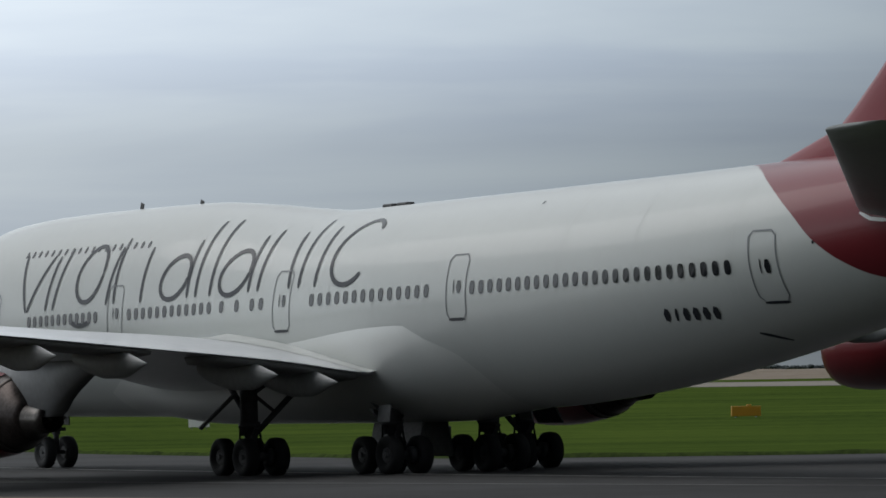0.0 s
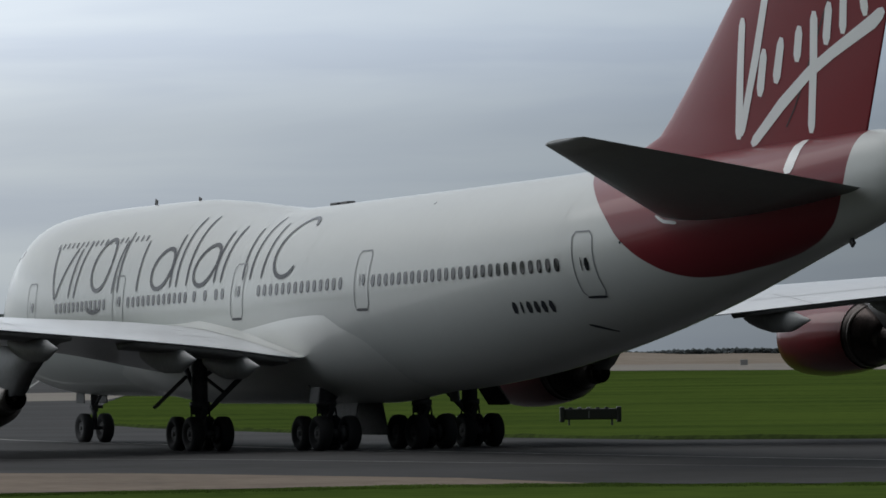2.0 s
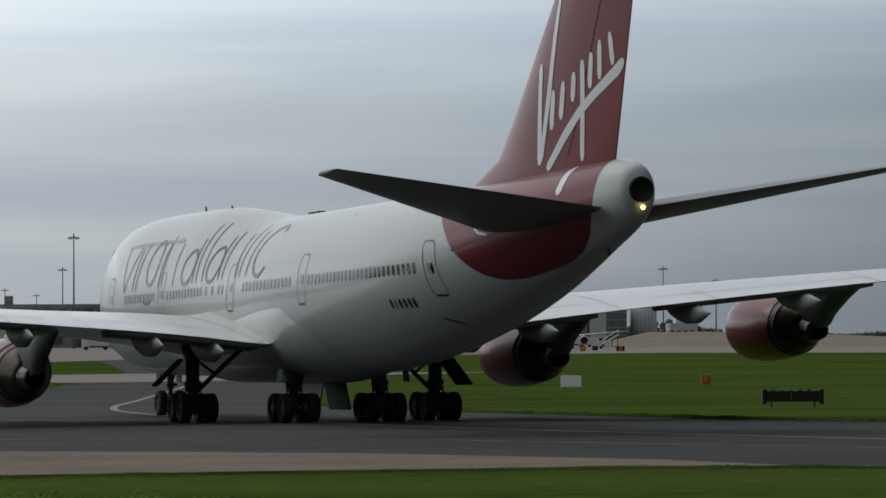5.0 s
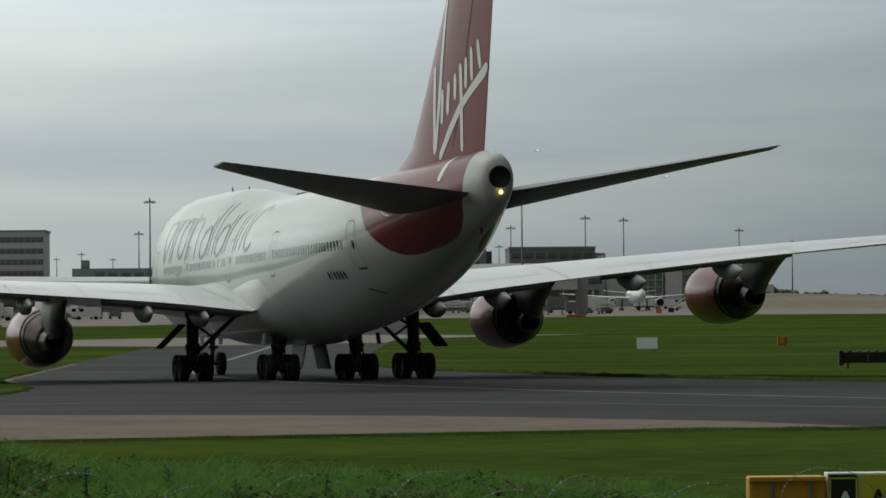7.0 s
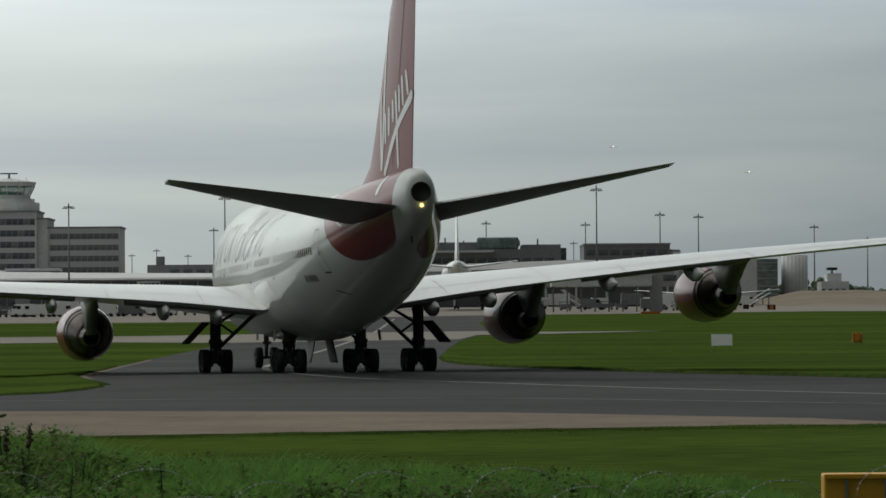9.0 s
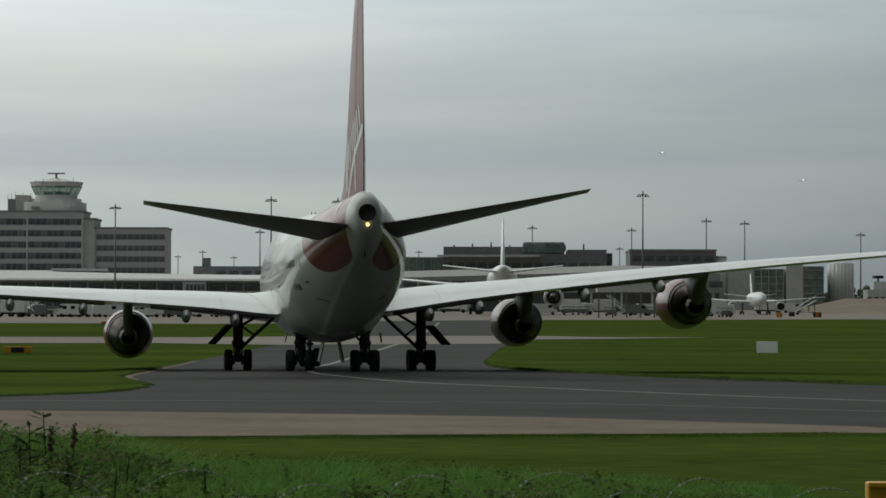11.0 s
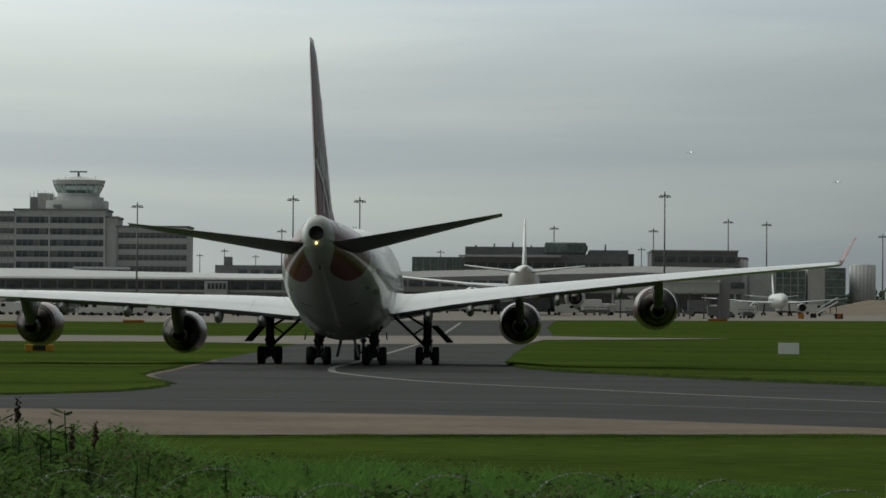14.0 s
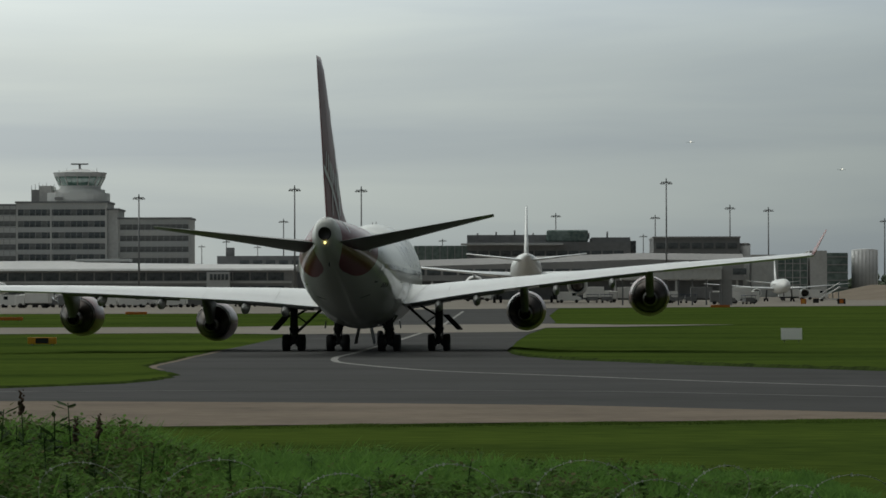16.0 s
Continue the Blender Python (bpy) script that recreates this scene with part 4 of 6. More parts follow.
def stripe(name, pts, width, mat, label):
    vs, fs = [], []
    dense = []
    for a, b in zip(pts, pts[1:]):
        k = max(1, int(math.dist(a, b) / 6))
        dense += [(a[0] + (b[0] - a[0]) * i / k, a[1] + (b[1] - a[1]) * i / k) for i in range(k)]
    dense.append(pts[-1])
    for i, p in enumerate(dense):
        a, b = dense[max(0, i - 1)], dense[min(len(dense) - 1, i + 1)]
        d = Vector((b[0] - a[0], b[1] - a[1])).normalized()
        for s in (1, -1):
            x, y = p[0] - s * d.y * width / 2, p[1] + s * d.x * width / 2
            vs.append((x, y, ground_z(y) + 0.03))
    fs = [(2 * i, 2 * i + 1, 2 * i + 3, 2 * i + 2) for i in range(len(dense) - 1)]
    return tagged(mesh_ob(name, vs, fs, mat, smooth=False), label=label, category="marking", kind="structure")


def bent(pts, k=8):
    fx, fy = spline(range(len(pts)), [p[0] for p in pts]), spline(range(len(pts)), [p[1] for p in pts])
    return [(fx(i / k), fy(i / k)) for i in range((len(pts) - 1) * k + 1)]


stripe("marking", bent([(40, 72), (25.6, 97.4), (17.3, 112.8), (7, 135.1), (2.3, 148.5), (-3.2, 164.4), (-7.4, 186.7), (-9.9, 207), (-11.0, 238), (-11.0, 275), (-9.6, 341), (-8, 441), (-8, 600)]), 0.42, M_PAINTLINE, "worn pale taxiway centre line")
stripe("marking", bent([(40, 70), (25, 88), (10.6, 106), (1.8, 116), (-7, 118.5), (-15.7, 117), (-60, 114)]), 0.5, M_FAINTLINE, "faint pale taxiway edge line")


stripe("kerb_strip", bent([(-16.2, 170.5), (-17.6, 181), (-18.4, 195), (-18.9, 208), (-20.0, 231), (-21.5, 272)]), 0.4, M_SHOULDER, "pale concrete edge strip beside the grass")


# ---- materials of the surroundings ----
M_CONC_LIGHT = material("weathered_pale_cladding", (0.68, 0.68, 0.665), 0.7, vary=0.25, scale=0.15, fine=1.2, dark=(0.5, 0.5, 0.49))
# dark cladding and glass tones below are lightened to mimic distance haze
M_CONC_DARK = material("grey_brown_cladding", (0.37, 0.37, 0.37), 0.7, vary=0.2, scale=0.1, fine=1.0, dark=(0.26, 0.26, 0.26))
M_BROWN = material("brown_grey_facade", (0.25, 0.255, 0.26), 0.7, vary=0.2, scale=0.08, fine=0.8, dark=(0.14, 0.142, 0.145))
M_PANE = material("dark_office_glass", (0.16, 0.18, 0.19), 0.25, vary=0.3, scale=0.3, fine=1.0, dark=(0.045, 0.05, 0.055))
M_GREENGLASS = material("green_tinted_glass", (0.25, 0.31, 0.29), 0.2, vary=0.25, scale=0.3, fine=1.0, dark=(0.03, 0.07, 0.06))
M_ROOF = material("pale_metal_roof", (0.64, 0.65, 0.65), 0.5, vary=0.15, scale=0.1, fine=0.8, dark=(0.44, 0.45, 0.45))
M_STEEL = material("galvanised_steel", (0.22, 0.225, 0.23), 0.5, 0.3, vary=0.15, scale=0.5, dark=(0.14, 0.145, 0.15))
M_VANWHITE = material("white_vehicle_paint", (0.84, 0.84, 0.82), 0.35, vary=0.1, dark=(0.55, 0.55, 0.53))
M_VANBLUE = material("dark_blue_vehicle_paint", (0.04, 0.06, 0.12), 0.4, vary=0.15)
M_SIGNYELLOW = material("yellow_sign_box_paint", (0.66, 0.33, 0.025), 0.45, vary=0.15, scale=1.5, dark=(0.5, 0.24, 0.02))
M_SIGNFACE = material("yellow_sign_face", (0.62, 0.58, 0.04), 0.5, vary=0.1, scale=2, dark=(0.5, 0.46, 0.03))
M_SIGNBLACK = material("black_sign_face", (0.012, 0.012, 0.012), 0.5, vary=0.1)
M_ORANGE = material("orange_marker_paint", (0.6, 0.17, 0.02), 0.5, vary=0.15, dark=(0.4, 0.1, 0.01))
M_BOARD = material("pale_grey_board", (0.82, 0.83, 0.82), 0.5, vary=0.1, dark=(0.72, 0.73, 0.72))
M_BLADE = material("tall_green_grass", (0.165, 0.325, 0.065), 0.8, spec=0.05, vary=0.33, scale=1.3, fine=4.0, dark=(0.09, 0.18, 0.05))
M_TURF = material("short_green_grass", (0.115, 0.18, 0.036), 0.8, spec=0.05, vary=0.33, scale=0.2, fine=2.0, dark=(0.045, 0.075, 0.016))
M_WEED = material("dark_weed_leaf", (0.04, 0.08, 0.024), 0.8, spec=0.1, vary=0.33, scale=3, dark=(0.018, 0.03, 0.012))
M_SEED = material("brown_seed_head", (0.07, 0.04, 0.022), 0.8, vary=0.3, scale=10)
# blue-grey tone carries the distance haze in the foliage colour
M_TREE = material("hazed_far_tree_foliage", (0.1, 0.115, 0.115), 0.8, spec=0.05, vary=0.33, scale=0.3, fine=2, dark=(0.065, 0.075, 0.076))


def leafy(m, share=0.5):
    """Lets light through the blade or leaf."""
    n, l = m.node_tree.nodes, m.node_tree.links
    b = n["Principled BSDF"]
    tr, mx = n.new("ShaderNodeBsdfTranslucent"), n.new("ShaderNodeMixShader")
    mx.inputs[0].default_value = share
    l.new(b.inputs["Base Color"].links[0].from_socket, tr.inputs["Color"])
    l.new(b.outputs[0], mx.inputs[1])
    l.new(tr.outputs[0], mx.inputs[2])
    l.new(mx.outputs[0], [x for x in n if x.type == "OUTPUT_MATERIAL"][0].inputs["Surface"])
    return m


leafy(M_BLADE), leafy(M_TURF), leafy(M_WEED, 0.3)
M_WIRE = material("galvanised_wire", (0.36, 0.37, 0.36), 0.45, 0.3, vary=0.15, scale=8, dark=(0.22, 0.22, 0.22))


def box_thing(name, x0, x1, y0, y1, z0, z1, mat, parent=None, label="", bevel=0.0):
    return box_part(name, ((x0 + x1) / 2, (y0 + y1) / 2, (z0 + z1) / 2), (x1 - x0, y1 - y0, z1 - z0), mat, parent, label, bevel)


# office glass with the haze's lift put into its colour; no blinds modelled
M_PANE_PALE = material("hazed_pale_office_glass", (0.24, 0.245, 0.245), 0.3, vary=0.33, scale=0.25, fine=1.1, dark=(0.1, 0.105, 0.11))
PANES = {}


def pane(parent, x, y, z, w, h, mat):
    key = (round(w, 2), round(h, 2), mat.name)
    if key not in PANES:
        bm = bmesh.new()
        add_box(bm, (0, 0, 0), (w, 0.12, h))
        me = bpy.data.meshes.new("window")
        bm.to_mesh(me)
        bm.free()
        me.materials.append(mat)
        PANES[key] = me
    ob = new("window", PANES[key])
    ob.parent = parent
    ob.location = (x, y, z)
    return ob


M_CABGLASS = material("clear_green_cab_glass", (0.2, 0.36, 0.31), 0.1, vary=0.05)
M_CABGLASS.node_tree.nodes["Principled BSDF"].inputs["Alpha"].default_value = 0.6


# ---- the office block with the control tower ----
def make_tower_block():
    y, g = 980.0, ground_z(980)
    t = empty("control_tower_building", label="grey banded office block carrying an old airport control tower", category="building")
    for x0, x1, top, rows, d in ((-131.4, -107.2, 33.9, (31.3, 28.25, 25.25, 22.3, 19.4, 16.4), 0.0), (-107.2, -104.4, 32.0, (), 0.6), (-104.4, -85.4, 29.6, (27.5, 24.5, 21.6, 18.6), 1.2), (-165.0, -131.4, 33.3, (31.6, 28.5, 25.4, 22.3, 19.2), 2.5)):
        # the set-back left wing's shadow is put in as darker cladding
        box_thing("wall", x0, x1, y + d, y + 16, g - 0.2, top, M_CONC_LIGHT if d < 2 else M_CONC_DARK, t)
        box_thing("parapet", x0 - 0.3, x1 + 0.3, y + d - 0.7, y + 16.2, top, top + 0.5, M_BROWN, t)
        n = max(3, int((x1 - x0) / 1.6))
        w = (x1 - x0 - 0.8) / n
        for z in rows:
            for i in range(n):
                pane(t, x0 + 0.4 + w * (i + 0.5), y + d - 0.02, z + (0.1 if d == 0 else 0), w * 0.96, 1.7 if d == 0 else 1.5, M_PANE if d == 0 and (i * 5 + int(z)) % 4 else M_PANE_PALE)
            box_thing("sill", x0, x1, y + d - 0.22, y + d + 0.1, z - 0.85, z - 0.68, M_ROOF, t)
            for i in range(n):      # pale infill panels, unevenly weathered
                pane(t, x0 + 0.4 + w * (i + 0.5), y + d - 0.03, z + (1.55 if d == 0 else 1.45), w * 0.9, 1.1 if d == 0 else 1.3, (M_CONC_LIGHT, M_ROOF, M_CONC_LIGHT, M_ROOF)[(i * 7 + int(z) * 3 + i * i) % 4])
    for x in (-122.2, -107.6, -131.2):
        box_thing("pier", x - 0.2, x + 0.2, y - 0.3, y + 0.1, g, 33.9, M_CONC_LIGHT, t)
    # drum under the cab, cab, roof
    def drum(name, cx, rx, ry, z0, z1, mat, label="", flare=0.0, seg=28, sq=0.6):
        rings = []
        for z, q in ((z0, 1.0), (z1, 1.0 + flare)):
            rings.append([(cx + rx * q * math.copysign(abs(math.cos(a)) ** sq, math.cos(a)), y + 8 + ry * q * math.copysign(abs(math.sin(a)) ** sq, math.sin(a)), z) for a in [2 * math.pi * i / seg for i in range(seg)]])
        return loft_part(name, rings, mat, t, label, smooth=False)
    drum("drum", -116.0, 8.4, 8.0, 34.0, 36.7, M_BOARD)
    box_thing("plant_room", -127.8, -124.0, y + 3, y + 12, 34.0, 37.6, M_CONC_DARK, t)
    box_thing("plant_room", -125.6, -122.4, y + 2.4, y + 12.5, 34.4, 38.6, M_CONC_LIGHT, t)
    box_thing("vent", -121.2, -119.0, y - 0.1, y + 0.2, 34.7, 35.5, M_CONC_DARK, t)
    drum("cab_base", -115.4, 6.6, 6.6, 36.7, 37.7, M_BOARD, sq=0.75)
    drum("cab_base", -115.4, 5.5, 5.5, 37.7, 38.7, M_BOARD, sq=0.75)
    cab = drum("cab", -115.4, 5.45, 5.45, 38.7, 41.05, M_CABGLASS, "green-tinted outward-leaning cab glazing", 0.22, 16, 0.75)
    for i in range(16):
        a = 2 * math.pi * i / 16
        c, s = math.copysign(abs(math.cos(a)) ** 0.75, math.cos(a)), math.copysign(abs(math.sin(a)) ** 0.75, math.sin(a))
        rod_part("mullion", (-115.4 + 5.5 * c, y + 8 + 5.5 * s, 38.7), (-115.4 + 6.7 * c, y + 8 + 6.7 * s, 41.05), 0.13, M_CONC_LIGHT, cab, seg=6)
    box_thing("console", -118.6, -112.4, y + 6, y + 10, 38.7, 39.7, M_SIGNBLACK, cab)
    drum("cab_fascia", -115.4, 6.75, 6.75, 41.05, 42.2, M_ROOF, "", 0.06, 16, 0.75)
    drum("roof_cone", -115.4, 6.5, 6.5, 42.2, 43.2, M_ROOF, "", -0.75, 16, 0.8)
    rod_part("radar_mast", (-115.5, y + 8, 43), (-115.5, y + 8, 44.5), 0.3, M_STEEL, t)
    box_thing("radar_bar", -117.8, -113.2, y + 7.7, y + 8.3, 44.4, 44.75, M_STEEL, t)
    for i in range(7):
        x = -128 + i * 1.0
        rod_part("aerial", (x, y + 5, 37.5), (x, y + 5, 38.8 + 0.9 * (i * 37 % 5) / 5), 0.07, M_STEEL, t, seg=6)
    for i in range(6):
        rod_part("aerial", (-120.5 + 2 * i, y + 4, 41.9), (-120.5 + 2 * i, y + 4, 42.8 + 0.5 * (i % 2)), 0.06, M_STEEL, t, seg=6)


make_tower_block()


def make_pier_building():
    """Long low terminal pier with a pale curved roof over dark glazing."""
    y, g = 940.0, ground_z(940)
    t = empty("terminal_pier", label="long low terminal pier with a pale roof and dark glazing", category="building")
    box_thing("wall", -260, -56, y, y + 26, g - 0.2, 15.4, M_CONC_DARK, t)
    rings = []
    for x, top in ((-262, 18.3), (-112, 18.1), (-100, 17.6), (-78, 17.0), (-55, 16.6)):
        rings.append([(x, y - 1.2, 15.4), (x, y - 0.8, 15.9), (x, y + 6, (top + 15.9) / 2 + 0.7), (x, y + 13, top), (x, y + 26, 15.6), (x, y + 26, 15.3)])
    loft_part("roof", rings, M_ROOF, t, smooth=False)
    for k in range(46):
        pane(t, -258 + 4.4 * k, y - 0.05, 13.9, 4.0, 2.0, M_PANE)
        pane(t, -258 + 4.4 * k, y - 0.05, 10.2, 4.0, 2.6, M_PANE)
    box_thing("fascia", -260, -56, y - 0.4, y, 12.2, 12.7, M_CONC_LIGHT, t)
    box_thing("gate_room", -77.4, -71.6, y - 3, y, g - 0.2, 15.0, M_ROOF, t, "pale gate room with a dark window row")
    for k in range(5):
        pane(t, -76.2 + 0.98 * k, y - 3.05, 13.7, 0.75, 1.5, M_PANE)
    box_thing("skylight", -112, -98, y + 8, y + 14, 17.9, 18.6, M_ROOF, t)
    low = empty("terminal_block", label="low dark flat-roofed airport building with a chimney", category="building")
    box_thing("wall", -77.2, -38, 968, 986, ground_z(968) - 0.2, 19.6, M_BROWN, low)
    box_thing("chimney", -75.0, -72.9, 969, 972, 19.6, 21.8, M_BROWN, low, "", 0.1)
    for k in range(9):
        pane(low, -70 + 3.4 * k, 967.95, 17.9, 2.4, 1.1, M_PANE)


make_pier_building()


def make_hall():
    y, g = 1050.0, ground_z(1050)
    t = empty("terminal_hall", label="brown-grey terminal hall with green glazed upper storeys", category="building")
    box_thing("wall", -12.9, 33.4, y, y + 40, g - 0.2, 24.8, M_BROWN, t)
    box_thing("upper_storey", -12.9, 9.6, y + 3, y + 30, 24.8, 26.9, M_BROWN, t)
    box_thing("glazed_storey", 9.6, 21.5, y + 2, y + 30, 24.8, 28.3, M_GREENGLASS, t, "green glazed rooftop storey", 0.6)
    box_thing("upper_storey", 22.4, 33.4, y + 2, y + 30, 24.8, 26.1, M_BROWN, t)
    box_thing("wall", 33.4, 35.0, y + 2, y + 30, g - 0.2, 25.1, M_PANE, t)
    box_thing("glazed_wing", -28.0, -12.9, y + 4, y + 30, g - 0.2, 23.9, M_GREENGLASS, t, "green glazed wing")
    box_thing("canopy", -14.6, 14.3, y - 3, y + 1, 23.9, 24.4, M_ROOF, t, "thin pale canopy slab")
    for k in range(14):
        pane(t, -11.5 + 3.2 * k, y - 0.03, 21.6, 2.7, 1.4, M_PANE)
    for k in range(7):
        box_thing("mullion", -27.0 + 2.1 * k, -26.8 + 2.1 * k, y + 3.8, y + 4, 18, 23.9, M_CONC_DARK, t)
    for k in range(8):
        rod_part("roof_vent", (-10 + 5.3 * k, y + 12, 26), (-10 + 5.3 * k, y + 12, 27.6 + 0.4 * (k % 3)), 0.25, M_STEEL, t, seg=8)


make_hall()


def make_grey_pier():
    y, g = 900.0, ground_z(900)
    t = empty("boarding_pier", label="grey boarding pier with a sloping metal roof", category="building")
    rings = []
    for x, top in ((-44, 16.9), (-23, 17.3), (31.6, 18.9), (56, 18.6)):
        rings.append([(x, y, 12.2), (x, y, top - 1.6), (x, y + 4, top), (x, y + 20, top), (x, y + 20, 12.2)])
    loft_part("upper_floor", rings, M_CONC_DARK, t, smooth=False)
    box_thing("undercroft", -44, 56, y + 3, y + 20, g - 0.2, 12.2, M_BROWN, t)
    for k in range(26):
        pane(t, -42.5 + 3.9 * k, y - 0.03, 14.3, 3.3, 1.5, M_PANE)
    for k in range(14):
        box_thing("column", -42 + 7.4 * k, -41.5 + 7.4 * k, y + 0.2, y + 0.8, g - 0.2, 12.2, M_CONC_LIGHT, t)


make_grey_pier()


def make_right_cluster():
    g = ground_z(1000)
    a = empty("terminal_block", label="dark flat-roofed terminal block behind the boarding pier", category="building")
    box_thing("wall", 38.0, 61.2, 1000, 1030, g - 0.2, 24.7, M_BROWN, a)
    box_thing("parapet", 37.8, 61.4, 999.7, 1030.2, 24.7, 25.1, M_CONC_DARK, a)
    for k in range(7):
        pane(a, 40 + 3.2 * k, 999.95, 22.6, 2.6, 1.5, M_PANE)
    s = empty("silo", label="pale round water tank on the apron's edge", category="tank")
    rod_part("shell", (62.6, 1004, g - 0.2), (62.6, 1004, 23.0), 1.7, M_ROOF, s, seg=24)
    rod_part("lid", (62.6, 1004, 23.0), (62.6, 1004, 23.4), 1.8, M_CONC_DARK, s, rb=1.2, seg=24)
    b = empty("glass_office", label="green glass office building beside the apron", category="building")
    box_thing("wall", 71.3, 79.4, 1000, 1016, g - 0.2, 19.9, M_GREENGLASS, b)
    for k in range(6):
        box_thing("floor_band", 71.2, 79.5, 999.8, 1000.1, 10.0 + 1.9 * k, 10.3 + 1.9 * k, M_CONC_DARK, b)
    for k in range(5):
        box_thing("mullion", 71.3 + 2.0 * k, 71.45 + 2.0 * k, 999.75, 1000.1, g, 19.9, M_CONC_LIGHT, b)
    box_thing("wing", 64.5, 71.3, 1003, 1016, g - 0.2, 20.2, M_CONC_LIGHT, b)
    c = empty("office_block", label="pale and dark clad office block by the apron", category="building")
    box_thing("pale_wall", 80.0, 84.6, 1000, 1015, g - 0.2, 21.2, M_CONC_LIGHT, c)
    box_thing("glass_wall", 84.6, 90.2, 1000, 1015, g - 0.2, 20.6, M_GREENGLASS, c)
    for k in range(5):
        box_thing("floor_band", 84.5, 90.3, 999.8, 1000.1, 11.0 + 2.1 * k, 11.25 + 2.1 * k, M_CONC_DARK, c)
    d = empty("storage_tank", label="large pale cylindrical storage tank by the apron", category="tank")
    rod_part("shell", (95.3, 1006, g - 0.2), (95.3, 1006, 21.4), 3.6, M_ROOF, d, seg=32)
    rod_part("lid", (95.3, 1006, 21.4), (95.3, 1006, 21.7), 3.6, M_ROOF, d, rb=2.4, seg=32)
    for k in range(7):
        box_thing("shell_rib", 92.2 + 1.0 * k, 92.3 + 1.0 * k, 1006 - math.sqrt(3.62 ** 2 - (3.05 - k) ** 2) - 0.08, 1004.5, g, 21.3, M_CONC_DARK, d)
    e = empty("plant_building", label="pale stepped plant building with a dark roof unit", category="building")
    box_thing("base", 102.0, 109.4, 1000, 1012, g - 0.2, 14.4, M_CONC_LIGHT, e)
    box_thing("upper_floor", 103.8, 107.6, 1002, 1010, 14.4, 16.6, M_ROOF, e)
    box_thing("mast", 105.1, 105.6, 1005, 1005.5, 16.6, 17.5, M_CONC_DARK, e)
    box_thing("roof_unit", 104.1, 106.6, 1003, 1008, 17.5, 18.2, M_TYRE, e, "dark roof unit")
    for k in range(4):
        pane(e, 102.5 + 1.8 * k, 999.95, 11.6, 1.1, 1.6, M_PANE)
    # raised gate building on stilts
    gz_ = ground_z(720)
    f = empty("gate_building", label="pale raised gate building standing on posts", category="building")
    box_thing("cabin", 21.0, 40.5, 720, 728, 10.4, 12.4, M_CONC_LIGHT, f)
    box_thing("roof", 20.8, 40.7, 719.8, 728.2, 12.4, 12.8, M_ROOF, f)
    for k in range(8):
        box_thing("post", 21.2 + 2.7 * k, 21.5 + 2.7 * k, 720.2, 720.5, gz_ - 0.1, 10.4, M_STEEL, f)
    box_thing("stair_tower", 40.5, 42.6, 721, 726, gz_ - 0.1, 13.0, M_CONC_DARK, f)


make_right_cluster()


# ---- floodlight masts ----
def make_mast():
    t = empty("floodlight_mast", label="tall slender steel apron floodlight mast", category="light mast", group="apron floodlight masts")
    rod_part("pole", (0, 0, -0.2), (0, 0, 27.5), 0.27, M_STEEL, t, rb=0.15, seg=10)
    bm = bmesh.new()
    add_box(bm, (0, 0, 27.35), (2.5, 0.4, 0.2), None, 0.04)
    add_box(bm, (0, 0, 27.35), (0.4, 2.5, 0.2), None, 0.04)
    add_rod(bm, (0, 0, 27.1), (0, 0, 28.3), 0.25, 0.1, 8)
    part("head_frame", bm, M_STEEL, t)
    for k in range(6):
        a = 2 * math.pi * k / 6
        box_part("floodlight", (1.25 * math.cos(a), 1.25 * math.sin(a), 27.0), (0.5, 0.45, 0.3), M_STEEL, t, bevel=0.05)
    return t


mast = make_mast()
MASTS = [(-90.8, 33.5, 900), (-52.9, 35.5, 900), (-36.7, 35.2, 900), (37.3, 37.0, 900), (-55.6, 27.4, 1130), (52.7, 30.5, 1040), (62.0, 29.9, 1060), (90.1, 27.1, 1150), (34.6, 28.1, 1120),
         (-75.5, 21.1, 1500), (-61.9, 20.9, 1500), (-69.5, 22.3, 1400), (31.7, 23.4, 1350), (10.5, 28.6, 1100), (-17.0, 22.4, 1400), (21.0, 22.4, 1400), (-150.0, 34.0, 900), (-45.5, 21.0, 1500), (103, 24.0, 1250), (-118, 30, 1000)]
for k, (x, top, y) in enumerate(MASTS):
    s = y / 900.0
    g = ground_z(min(y, 1480))
    h = (2.19 + (top - 2.19) * s) - g
    m = pose(x * s, y, g) @ Matrix.Diagonal((1, 1, h / 28.3, 1))
    if k == 0:
        mast.matrix_basis = m
        mast.scale = (1, 1, h / 28.3)
    else:
        c = copy_thing(mast, pose(x * s, y, g))
        c.scale = (1, 1, h / 28.3)


